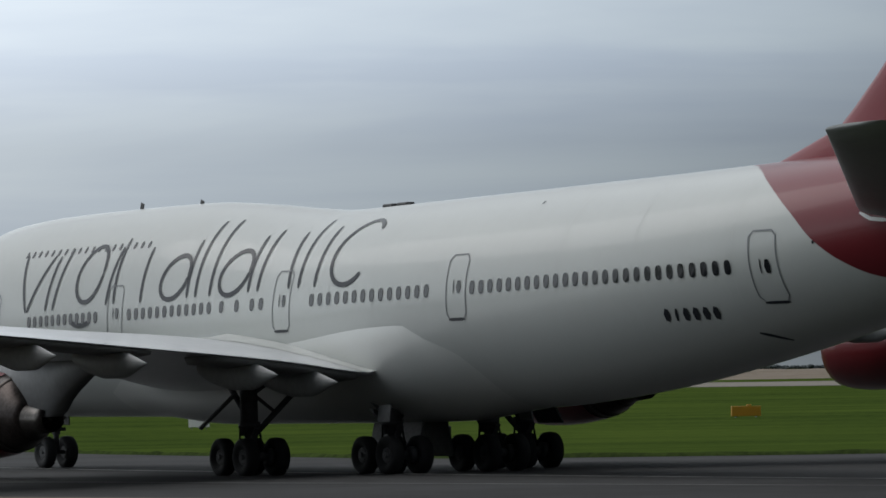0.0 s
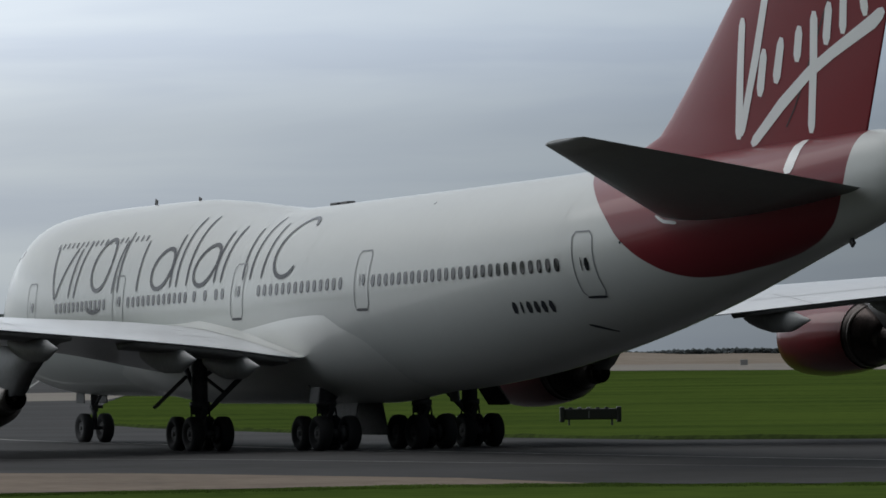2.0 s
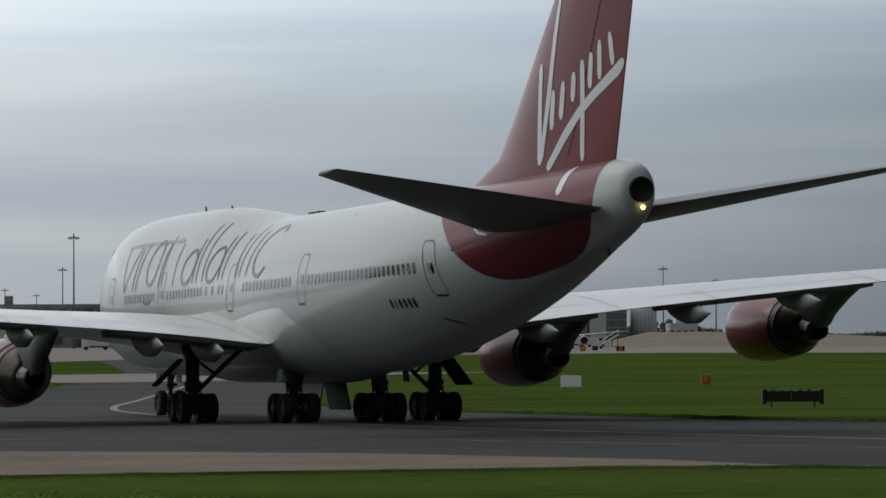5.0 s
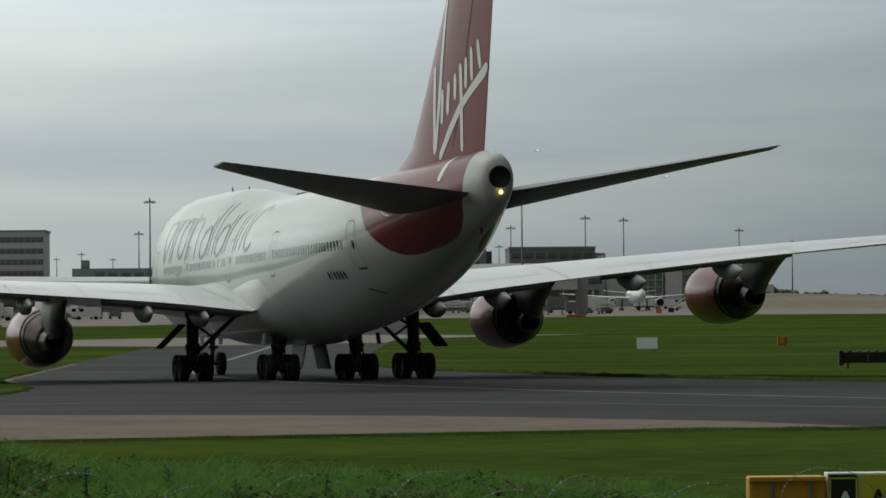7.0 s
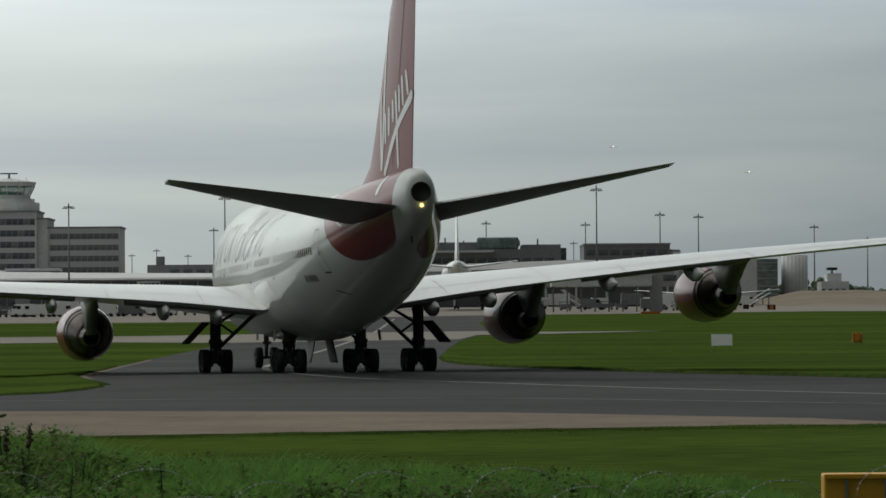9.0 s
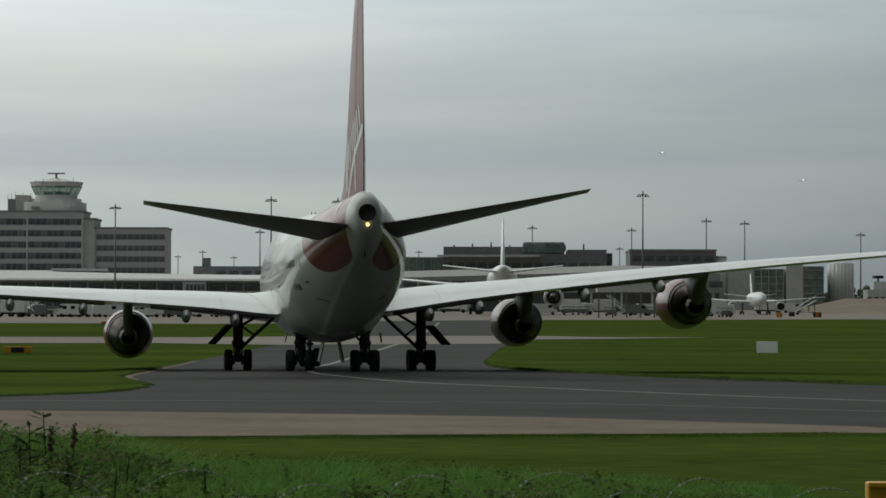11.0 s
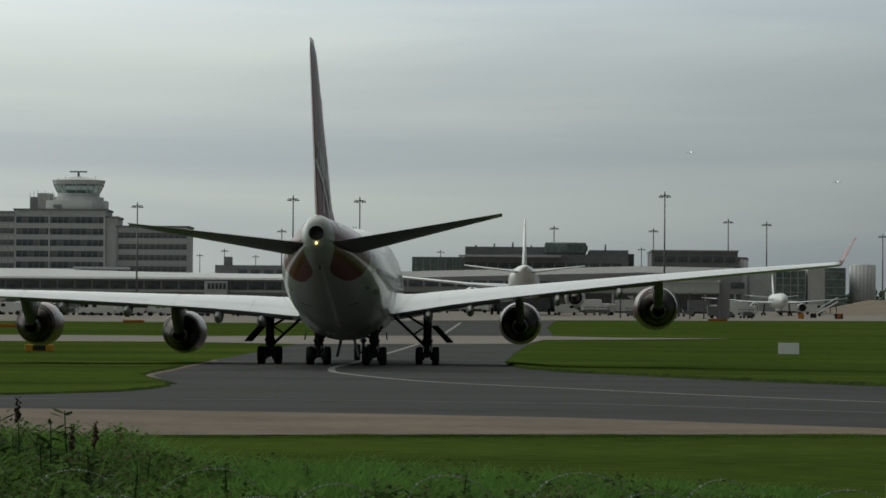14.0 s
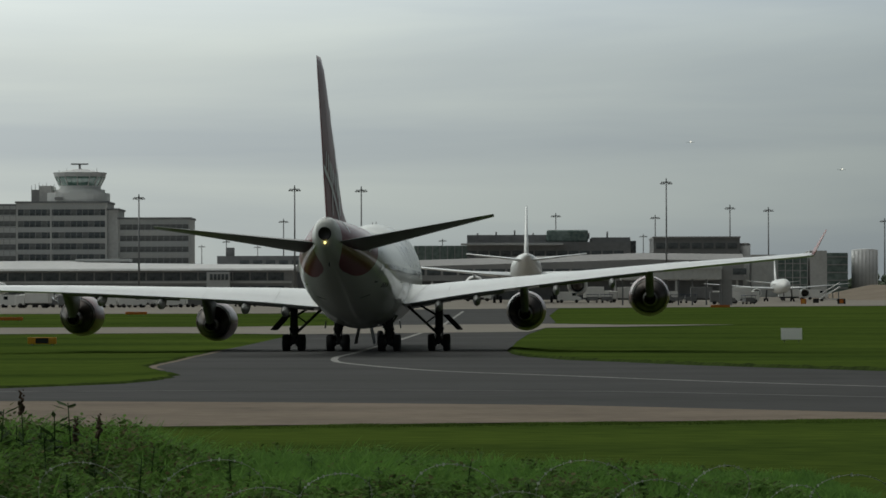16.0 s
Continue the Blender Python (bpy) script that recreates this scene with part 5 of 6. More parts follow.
# ---- parked aircraft on the apron ----
def make_parked_airliner(m, label):
    """A parked twin-jet: x forward, y to port, wheels on the ground."""
    t = empty("parked_airliner", m, label=label, category="airplane")
    rings = []
    prof = [(31, 0.05, 5.7), (30.5, 0.8, 5.7), (29, 1.7, 5.8), (26.5, 2.5, 6.0), (23, 2.95, 6.1), (-8, 2.95, 6.1), (-14, 2.75, 6.3), (-20, 2.2, 6.8), (-26, 1.4, 7.5), (-30, 0.8, 8.0), (-32, 0.25, 8.2)]
    for x, r, z in prof:
        rings.append([(x, r * math.cos(a), z + r * math.sin(a)) for a in [2 * math.pi * i / 28 for i in range(28)]])
    fus = loft_part("fuselage", rings, M_WHITE, t, "white fuselage")
    rings = []
    for z, le, te in ((7.6, -17.5, -29.0), (9.0, -19.2, -29.3), (17.3, -27.8, -31.6)):
        rings.append([(le + (te - le) * x, h * (le - te), z) for x, h in foil(0.09, 0, 8)])
    loft_part("fin", rings, M_WHITE, t, "slim white tail fin")
    for s in (1, -1):
        rings = []
        for v, le, te, z, th in ((2.0, 7.5, -4.5, 4.9, 0.13), (10, 1.0, -5.0, 5.6, 0.1), (30, -13.5, -16.5, 7.4, 0.09)):
            rings.append([(le + (te - le) * x, s * v, z + h * (le - te)) for x, h in foil(th, 0.015, 8)])
        wing = loft_part("wing", rings, M_WING, t, "pale grey wing")
        rings = []
        for v, le, te, z in ((0.8, -22.5, -29.0, 7.6), (10.9, -29.3, -31.6, 8.7)):
            rings.append([(le + (te - le) * x, s * v, z + h * (le - te)) for x, h in foil(0.09, 0, 8)])
        loft_part("tailplane", rings, M_WING, t, "pale grey tailplane")
        eng = loft_part("engine", [[(x, s * 9.8 + r * math.cos(a), 3.3 + r * math.sin(a)) for a in [2 * math.pi * i / 24 for i in range(24)]] for x, r in ((8.8, 1.5), (9.2, 1.75), (8.5, 1.95), (5.5, 1.95), (3.6, 1.6), (3.6, 1.3), (5.0, 1.2))], M_WHITE, t, "white engine nacelle", cap=False)
        loft_part("core", [[(x, s * 9.8 + r * math.cos(a), 3.3 + r * math.sin(a)) for a in [2 * math.pi * i / 20 for i in range(20)]] for x, r in ((8.0, 1.4), (5.0, 1.4), (4.9, 1.1), (3.0, 0.9), (1.6, 0.2))], M_HOT, eng)
        box_part("pylon", (4.5, s * 9.8, 5.2), (5.0, 0.4, 0.8), M_WING, eng)
        leg = rod_part("main_leg", (-1.5, s * 5.4, 0.6), (-1.5, s * 5.0, 4.8), 0.3, M_STRUT, t)
        for dx in (-0.8, 0.8):
            for dy in (-0.6, 0.6):
                rod_part("tyre", (-1.5 + dx, s * 5.4 + dy - 0.25, 0.64), (-1.5 + dx, s * 5.4 + dy + 0.25, 0.64), 0.64, M_TYRE, leg, seg=20)
        for k in range(38):
            mesh_ob("window", [(20 - k * 1.0 + a, s * 2.97, 6.8 + b) for a, b in ((-0.15, -0.22), (0.15, -0.22), (0.15, 0.22), (-0.15, 0.22))], [(0, 1, 2, 3)], M_GLASS_DARK, fus, smooth=False)
    nose = rod_part("nose_leg", (24.5, 0, 0.5), (24.5, 0, 3.6), 0.18, M_STRUT, t)
    for dy in (-0.35, 0.35):
        rod_part("tyre", (24.5, dy - 0.18, 0.52), (24.5, dy + 0.18, 0.52), 0.52, M_TYRE, nose, seg=20)
    return t


wide = make_parked_airliner(pose(2.9, 800, ground_z(800) + 0.05, 0, 0, 90), "white wide-body twin-jet parked tail-on at the pier")
wide.scale = (1.14, 1.14, 1.14)
small = make_parked_airliner(pose(59.0, 822, ground_z(822) + 0.05, 0, 0, -90), "small pale twin-jet parked nose-on by the offices")
small.scale = (0.54, 0.54, 0.54)
small2 = copy_thing(small, pose(-126, 850, ground_z(850) + 0.1, 0, 0, 60))
tagged(small2, label="small pale twin-jet parked beside the terminal pier")


# ---- vehicles on the apron ----
def make_van(paint):
    t = empty("van", label="white panel van parked on the apron", category="van")
    prof = [(-2.5, 0.45), (-2.5, 2.25), (-2.35, 2.4), (0.9, 2.4), (1.25, 2.2), (1.75, 1.45), (2.5, 1.15), (2.6, 0.9), (2.6, 0.45)]
    bm = bmesh.new()
    a = [bm.verts.new((x, -0.95, z)) for x, z in prof]
    b = [bm.verts.new((x, 0.95, z)) for x, z in prof]
    bm.faces.new(a), bm.faces.new(b[::-1])
    for i in range(len(prof)):
        j = (i + 1) % len(prof)
        bm.faces.new((a[i], b[i], b[j], a[j]))
    part("body", bm, paint, t)
    for s in (-1, 1):
        box_part("window", (1.05, s * 0.95, 1.8), (0.8, 0.04, 0.6), M_GLASS_DARK, t, bevel=0.01)
        for x in (-1.6, 1.6):
            rod_part("wheel", (x, s * 0.72, 0.34), (x, s * 0.97, 0.34), 0.34, M_TYRE, t, seg=16)
    box_part("windscreen", (1.52, 0, 1.82), (0.05, 1.6, 0.75), M_GLASS_DARK, t, rot=pose(0, 0, 0, 0, -34))
    box_part("bumper", (2.6, 0, 0.55), (0.12, 1.8, 0.25), M_STRUT, t, bevel=0.03)
    return t


def make_truck_vehicle(paint):
    t = empty("service_truck", label="boxy airport service truck standing on the apron", category="truck")
    box_part("cargo_box", (-0.9, 0, 2.1), (4.6, 2.3, 2.4), paint, t, bevel=0.06)
    bm = bmesh.new()
    add_box(bm, (2.3, 0, 1.5), (1.7, 2.2, 1.9), None, 0.12)
    part("cab", bm, M_VANWHITE, t)
    box_part("windscreen", (3.15, 0, 1.9), (0.06, 1.9, 0.8), M_GLASS_DARK, t)
    box_part("chassis", (0, 0, 0.7), (6.2, 1.0, 0.3), M_STRUT, t)
    for s in (-1, 1):
        for x in (-2.2, 2.2):
            rod_part("wheel", (x, s * 0.8, 0.45), (x, s * 1.1, 0.45), 0.45, M_TYRE, t, seg=16)
    return t


def make_cart(paint):
    t = empty("baggage_cart", label="canopied baggage cart standing on the apron", category="cart")
    box_part("deck", (0, 0, 0.5), (2.6, 1.5, 0.14), M_STEEL, t, bevel=0.02)
    box_part("canopy", (0, 0, 1.75), (2.7, 1.6, 0.12), paint, t, bevel=0.03)
    for x in (-1.2, 1.2):
        for s in (-1, 1):
            rod_part("post", (x, s * 0.7, 0.5), (x, s * 0.7, 1.7), 0.04, M_STEEL, t, seg=6)
            rod_part("wheel", (x * 0.75, s * 0.55, 0.22), (x * 0.75, s * 0.72, 0.22), 0.22, M_TYRE, t, seg=12)
    box_part("luggage", (0, 0, 0.95), (2.2, 1.2, 0.7), M_BROWN, t, bevel=0.08)
    return t


def make_steps(paint):
    t = empty("passenger_steps", label="mobile passenger steps standing on the apron", category="steps")
    for k in range(9):
        box_part("step", (-2.2 + 0.5 * k, 0, 0.55 + 0.33 * k), (0.5, 1.5, 0.12), M_STEEL, t)
    for s in (-1, 1):
        rod_part("side_rail", (-2.4, s * 0.78, 1.4), (2.2, s * 0.78, 4.2), 0.06, paint, t, seg=8)
        rod_part("stringer", (-2.4, s * 0.76, 0.45), (2.2, s * 0.76, 3.2), 0.14, paint, t, seg=8)
        for x in (-1.8, 1.8):
            rod_part("wheel", (x, s * 0.6, 0.3), (x, s * 0.85, 0.3), 0.3, M_TYRE, t, seg=12)
    box_part("chassis", (0, 0, 0.5), (4.4, 1.3, 0.25), paint, t)
    for x in (0.6, 1.9):
        box_part("prop", (x, 0, 1.4), (0.15, 1.2, 1.9), M_STEEL, t)
    return t


rng = random.Random(11)
protos = {"van": make_van(M_VANWHITE), "truck": make_truck_vehicle(M_VANWHITE), "cart": make_cart(M_VANBLUE), "steps": make_steps(M_VANWHITE), "truck2": make_truck_vehicle(M_BROWN), "van2": make_van(M_STEEL)}
tagged(protos["truck2"], label="drab brown boxy airport service truck on the apron")
tagged(protos["van2"], label="grey panel van parked on the apron")
PARK = [(kind, x * (1 if y > 830 or x > -50 else 0.9), y if y > 830 or x > -50 else y * 0.9, turn) for kind, x, y, turn in [("van", -84.5, 765, 175), ("truck", -77, 768, 5), ("van", -69.4, 772, 0), ("van", -104, 770, 170), ("truck", -110, 772, 20), ("van2", -98, 775, 0), ("cart", -92, 772, 0), ("truck2", -89.5, 790, 90), ("cart", -89, 774, 10),
        ("steps", -99, 800, 30), ("van", -115, 780, 0), ("truck", -120, 790, 180), ("van", -63, 780, 0), ("cart", -58, 790, 0), ("truck2", -66, 800, 0), ("van", -72, 815, 20), ("van2", -80, 810, 0),
        ("van", 12, 790, 0), ("cart", 17, 790, 0), ("cart", 20, 790, 0), ("truck", 24, 800, 180), ("steps", 28, 810, 200), ("van2", 31, 770, 0), ("cart", 34, 770, 0), ("cart", 37, 772, 0), ("truck2", 41, 790, 0), ("van", 44, 760, 180),
        ("truck", 47.5, 765, 10), ("van2", 41.5, 735, 0), ("cart", 50, 780, 0), ("cart", 47, 740, 30), ("truck", 64, 850, 0), ("van", 72, 880, 0), ("steps", -20, 830, 10), ("van", -28, 830, 0), ("truck", -8, 845, 0),
        ("cart", -15, 830, 0), ("steps", 70, 820, 0), ("van2", -35, 840, 0), ("truck", -45, 850, 180), ("cart", 25, 760, 0), ("truck", 19, 830, 0), ("van", 33, 800, 190)]]
PARK += [("van", -77.8, 690, 178), ("van", -70.6, 688, 2), ("van", -63.4, 690, 181), ("truck", -88.5, 684, 170)]
PARK += [(("van", "truck", "cart", "van2", "van", "cart", "truck2")[k % 7], -96 + 3.9 * k + 1.2 * math.sin(k * 2.3), 700 + 9 * math.sin(k * 1.7), (0, 180, 10, 90, 175)[k % 5]) for k in range(13)]
used = set()
for kind, x, y, turn in PARK:
    m = pose(x, y, ground_z(y) + 0.05, 0, 0, turn)
    if kind in used:
        copy_thing(protos[kind], m)
    else:
        protos[kind].matrix_basis = m
        used.add(kind)


# ---- markers and boards on the grass ----
def make_board(x, y):
    t = empty("notice_board", pose(x, y, ground_z(y)), label="plain pale rectangular board standing on the grass", category="board")
    box_part("panel", (0, 0, 0.7), (1.75, 0.06, 0.98), M_BOARD, t, "", 0.015, pose(0, 0, 0, -14))
    for s in (-0.6, 0.6):
        box_part("post", (s, 0.06, 0.35), (0.07, 0.06, 0.75), M_STEEL, t)


make_board(23.3, 310.7)


def make_marker(x, y, w, h, paint, face, label, turn=0.0):
    t = empty("marker_sign", pose(x, y, ground_z(y), 0, 0, turn), label=label, category="sign")
    box_part("case", (0, 0, h / 2 + 0.12), (w, 0.3, h), paint, t, bevel=0.03)
    if face:
        box_part("face", (0, -0.17, h / 2 + 0.12), (w * 0.45, 0.03, h * 0.75), face, t)
    for s in (-0.35, 0.35):
        box_part("foot", (s * w, 0, 0.06), (0.08, 0.25, 0.16), M_STEEL, t)
    return t


make_marker(36.9, 331, 0.85, 0.8, M_ORANGE, M_SIGNYELLOW, "small orange marker box standing in the grass")
make_marker(74.0, 328, 2.7, 0.9, M_SIGNYELLOW, None, "yellow back of a taxiway sign on the grass")
make_marker(77.0, 340, 0.4, 0.9, M_SIGNYELLOW, None, "narrow yellow marker post on the grass")
make_marker(-38.5, 303, 2.35, 0.55, M_SIGNYELLOW, M_SIGNBLACK, "yellow and black taxiway sign on the grass")
make_marker(36.6, 655, 3.4, 0.42, M_ORANGE, None, "low orange marker board on the grass edge by the apron")
make_marker(-56.0, 551, 3.2, 0.4, M_ORANGE, None, "low orange marker board on the grass edge by the apron")
make_marker(-64.6, 477, 3.0, 0.4, M_ORANGE, None, "low orange marker board on the grass")
make_marker(57.5, 735, 1.1, 1.0, M_ORANGE, M_SIGNYELLOW, "small orange marker box at the apron's edge")
make_marker(65.0, 735, 1.6, 1.0, M_SIGNBLACK, M_ORANGE, "small black marker sign at the apron's edge")
make_marker(62.0, 760, 1.2, 0.9, M_SIGNBLACK, None, "small black marker sign on the apron")
make_marker(160.0, 790, 2.2, 1.6, M_ORANGE, M_SIGNBLACK, "orange marker sign far out on the airfield")
make_marker(142.0, 800, 1.6, 1.2, M_CONC_DARK, None, "dark marker box far out on the airfield")


def make_light_bar(x, y):
    """The back of a long dark sign, with thicker ends."""
    t = empty("light_bar", pose(x, y, ground_z(y), 0, 0, -4), label="long black lighting bar with thick ends above the grass", category="light bar")
    box_part("beam", (0, 0, 0.62), (2.95, 0.35, 0.62), M_SIGNBLACK, t, bevel=0.06)
    for s in (-1, 1):
        box_part("end_cap", (s * 1.58, 0, 0.6), (0.26, 0.5, 0.86), M_SIGNBLACK, t, bevel=0.06)
        box_part("foot", (s * 1.2, 0, 0.16), (0.1, 0.2, 0.36), M_STRUT, t)
    for k in range(5):
        box_part("lamp", (-1.1 + 0.5 * k, -0.02, 0.96), (0.22, 0.2, 0.08), M_STEEL if k in (1, 2) else M_SIGNBLACK, t, bevel=0.02)
    box_part("joint", (-0.1, -0.18, 0.6), (0.04, 0.03, 0.4), M_STEEL, t)


make_light_bar(27.7, 205)


# ---- taxiway sign near the fence ----
def text_part(body, x, z, size, mat, parent, name="lettering"):
    c = bpy.data.curves.new(name, "FONT")
    c.body, c.size, c.extrude = body, size, 0.004
    c.offset = size * 0.012
    tmp = bpy.data.objects.new(name, c)
    scene.collection.objects.link(tmp)
    me = bpy.data.meshes.new_from_object(tmp.evaluated_get(bpy.context.evaluated_depsgraph_get()))
    bpy.data.objects.remove(tmp)
    me.materials.append(mat)
    ob = new(name, me)
    ob.parent = parent
    ob.matrix_basis = pose(x, -0.125, z, 90, 0, 0)
    return ob


def make_taxi_sign():
    t = empty("taxiway_sign", pose(4.27, 42, 0), label="yellow boxed taxiway sign with lettered panels in the grass", category="sign")
    box_part("box", (0.44, 0.05, 0.245), (0.87, 0.34, 0.57), M_SIGNYELLOW, t, "deep yellow sign box", 0.025)
    box_part("lip", (0.44, -0.135, 0.5), (0.87, 0.05, 0.06), M_SIGNYELLOW, t, "", 0.012)
    for x in (0.26, 0.7):
        box_part("rib", (x, -0.135, 0.24), (0.03, 0.03, 0.5), M_STEEL, t)
    box_part("case", (1.62, 0.05, 0.265), (1.45, 0.3, 0.6), M_BOARD, t, "pale sign case", 0.01)
    box_part("panel", (1.075, -0.108, 0.265), (0.33, 0.02, 0.56), M_SIGNBLACK, t, "black panel with a yellow letter")
    rim = bmesh.new()
    for c, s in (((1.075, -0.12, 0.505), (0.3, 0.01, 0.018)), ((0.925, -0.12, 0.265), (0.018, 0.01, 0.5)), ((1.225, -0.12, 0.265), (0.018, 0.01, 0.5))):
        add_box(rim, c, s)
    part("rim", rim, M_SIGNFACE, t)
    box_part("panel", (1.8, -0.108, 0.265), (1.06, 0.02, 0.56), M_SIGNFACE, t, "yellow panel with black lettering")
    text_part("A", 0.985, 0.12, 0.34, M_BOARD, t)
    text_part("A", 1.36, 0.14, 0.34, M_SIGNBLACK, t)
    arrow = bmesh.new()
    add_box(arrow, (1.72, -0.122, 0.27), (0.3, 0.01, 0.035), pose(0, 0, 0, 0, -45))
    add_box(arrow, (1.76, -0.122, 0.375), (0.14, 0.01, 0.035))
    add_box(arrow, (1.825, -0.122, 0.31), (0.035, 0.01, 0.14))
    part("arrow", arrow, M_SIGNBLACK, t)


make_taxi_sign()


# ---- razor wire along the boundary fence ----
M_BARB = material("bright_barb_steel", (0.78, 0.8, 0.78), 0.4, 0.1, vary=0.2, scale=20, dark=(0.5, 0.52, 0.5))


def make_fence():
    t = empty("razor_wire_fence", pose(0, 25, 0), label="coiled galvanised razor wire along a boundary fence", category="fence")
    r0 = random.Random(5)
    for x in [-7.5 + 2.5 * k for k in range(7)]:
        rod_part("post", (x, 0, 0), (x, 0, 0.68), 0.035, M_STEEL, t, seg=8)
    for z in (0.35, 0.66):
        rod_part("line_wire", (-8, 0, z), (8, 0, z), 0.004, M_WIRE, t, seg=5)
    bm, barbs = bmesh.new(), bmesh.new()
    n = 48
    for phase, drop in ((0.0, 0.0), (0.43, 0.17)):
        pts = []
        x = -8.6 + phase
        loop = 0
        while x < 8.4:
            pitch, rad = 0.86 + r0.uniform(-0.06, 0.06), 0.3 + r0.uniform(-0.035, 0.02)
            for k in range(n):
                a = 2 * math.pi * k / n
                pts.append(Vector((x + pitch * k / n + (0.48 + 0.07 * math.sin(loop * 2.1)) * math.sin(a), 0.22 * math.sin(a + 0.5), 0.94 - drop - rad * math.cos(a) + 0.05 * math.sin(a + loop * 1.7))))
            x += pitch
            loop += 1
        prev = None
        for i, p in enumerate(pts):
            d = (pts[min(i + 1, len(pts) - 1)] - pts[max(0, i - 1)]).normalized()
            u = d.cross(Vector((0, 1, 0.2))).normalized()
            v = d.cross(u)
            ring = [bm.verts.new(p + 0.0025 * (u * math.cos(a) + v * math.sin(a))) for a in (0, 2.1, 4.2)]
            if prev:
                for j in range(3):
                    bm.faces.new((prev[j], prev[(j + 1) % 3], ring[(j + 1) % 3], ring[j]))
            prev = ring
            if i % 3 != 1:
                s = r0.uniform(0.45, 0.8)
                for side in (u, v):
                    barbs.faces.new([barbs.verts.new(p + o * s) for o in (d * 0.017, side * 0.019, -d * 0.017, side * -0.019)])
    part("coil", bm, M_WIRE, t, smooth=True)
    tagged(part("barb_tape", barbs, M_BARB, t, fix=False), kind="stuff")


make_fence()


# ---- tall grass and weeds before the shoulder ----
def blades(name, spots, mat, label, category):
    """Grass as one sheet of bent blades: spots are (x, y, height, lean)."""
    r0 = random.Random(21)
    vs, fs = [], []
    for x, y, h, ln in spots:
        a = r0.uniform(0, math.pi)
        w = r0.uniform(0.006, 0.014) * (1 + h)
        dx, dy = math.cos(a) * w, math.sin(a) * w
        lx, ly = r0.gauss(0, ln) * h, r0.gauss(0, ln) * h
        z = ground_z(y)
        b = len(vs)
        vs += [(x - dx, y - dy, z), (x + dx, y + dy, z), (x + lx * 0.4 + dx * 0.8, y + ly * 0.4 + dy * 0.8, z + h * 0.6), (x + lx * 0.4 - dx * 0.8, y + ly * 0.4 - dy * 0.8, z + h * 0.6), (x + lx, y + ly, z + h)]
        fs += [(b, b + 1, b + 2, b + 3), (b + 3, b + 2, b + 4)]
    ob = mesh_ob(name, vs, fs, mat, smooth=False)
    return tagged(ob, label=label, category=category, kind="stuff")


def bank_height(x):
    return float(np.interp(x, [-9, -5.8, -5.2, -4.6, -4.0, -3.2, -1.5, 0.5, 2.0, 3.5], [1.5, 1.45, 1.3, 1.2, 1.05, 0.9, 0.78, 0.66, 0.5, 0.3]))


r1 = random.Random(3)


def bank_top(x, y):
    """The uneven height of the herbage: broad clumps with smaller tufts on them."""
    clump = 0.62 + 0.3 * noise.noise((x * 0.9, y * 0.45, 0)) + 0.28 * noise.noise((x * 2.6, y * 1.3, 3)) + 0.16 * noise.noise((x * 6.5, y * 4, 6))
    return max(0.0, bank_height(x) * clump * (1 - 0.03 * abs(y - 43)))


def herbage(name, count, mat, label, lo, hi, patch, seed):
    """Small folded leaves filling the bank up to its uneven top."""
    r0 = random.Random(seed)
    vs, fs = [], []
    while len(vs) < count * 4:
        x, y = r0.uniform(-9, 3.4), r0.triangular(35.5, 52, 42)
        if noise.noise((x * 0.8, y * 0.4, patch)) + 0.5 * noise.noise((x * 3.5, y * 2, patch + 4)) < r0.uniform(-0.35, 0.25) + 0.6 * max(0.0, min(1.0, (x + 4.3) / 1.4)) * max(0.0, min(1.0, (y - 38.5) / 2.5)):
            continue
        top = bank_top(x, y)
        if top < 0.05:
            continue
        z = top * r0.uniform(0.45, 1.0) ** 0.7
        a, tilt = r0.uniform(0, 6.28), r0.uniform(-0.5, 0.9)
        l, w = r0.uniform(lo, hi), r0.uniform(lo, hi) * 0.42
        d, q = Vector((math.cos(a), math.sin(a), tilt)).normalized() * l, Vector((-math.sin(a), math.cos(a), r0.uniform(-0.3, 0.3))) * w
        o = Vector((x, y, z))
        b = len(vs)
        vs += [o, o + d * 0.55 + q, o + d, o + d * 0.55 - q]
        fs.append((b, b + 1, b + 2, b + 3))
    return tagged(mesh_ob(name, vs, fs, mat, smooth=False), label=label, category="plants", kind="stuff")


M_HERB = leafy(material("mid_green_herb_leaf", (0.145, 0.275, 0.055), 0.8, spec=0.05, vary=0.33, scale=1.6, fine=7, dark=(0.075, 0.145, 0.04)), 0.4)
M_HERB_DARK = leafy(material("dark_bramble_leaf", (0.085, 0.14, 0.035), 0.8, spec=0.08, vary=0.33, scale=2.0, fine=8, dark=(0.04, 0.062, 0.022)), 0.25)
M_HERB_DRY = leafy(material("withered_olive_leaf", (0.17, 0.165, 0.075), 0.8, spec=0.05, vary=0.33, scale=2.0, fine=8, dark=(0.06, 0.055, 0.028)), 0.3)
herbage("low_herbs", 60000, M_HERB, "dense green herbs covering the bank by the fence", 0.035, 0.085, 1, 31)
herbage("brambles", 24000, M_HERB_DARK, "dark bramble leaves among the herbs", 0.04, 0.1, 5, 32)
herbage("dry_herbs", 12000, M_HERB_DRY, "withered olive leaves among the herbs", 0.03, 0.09, 9, 33)
spots = []
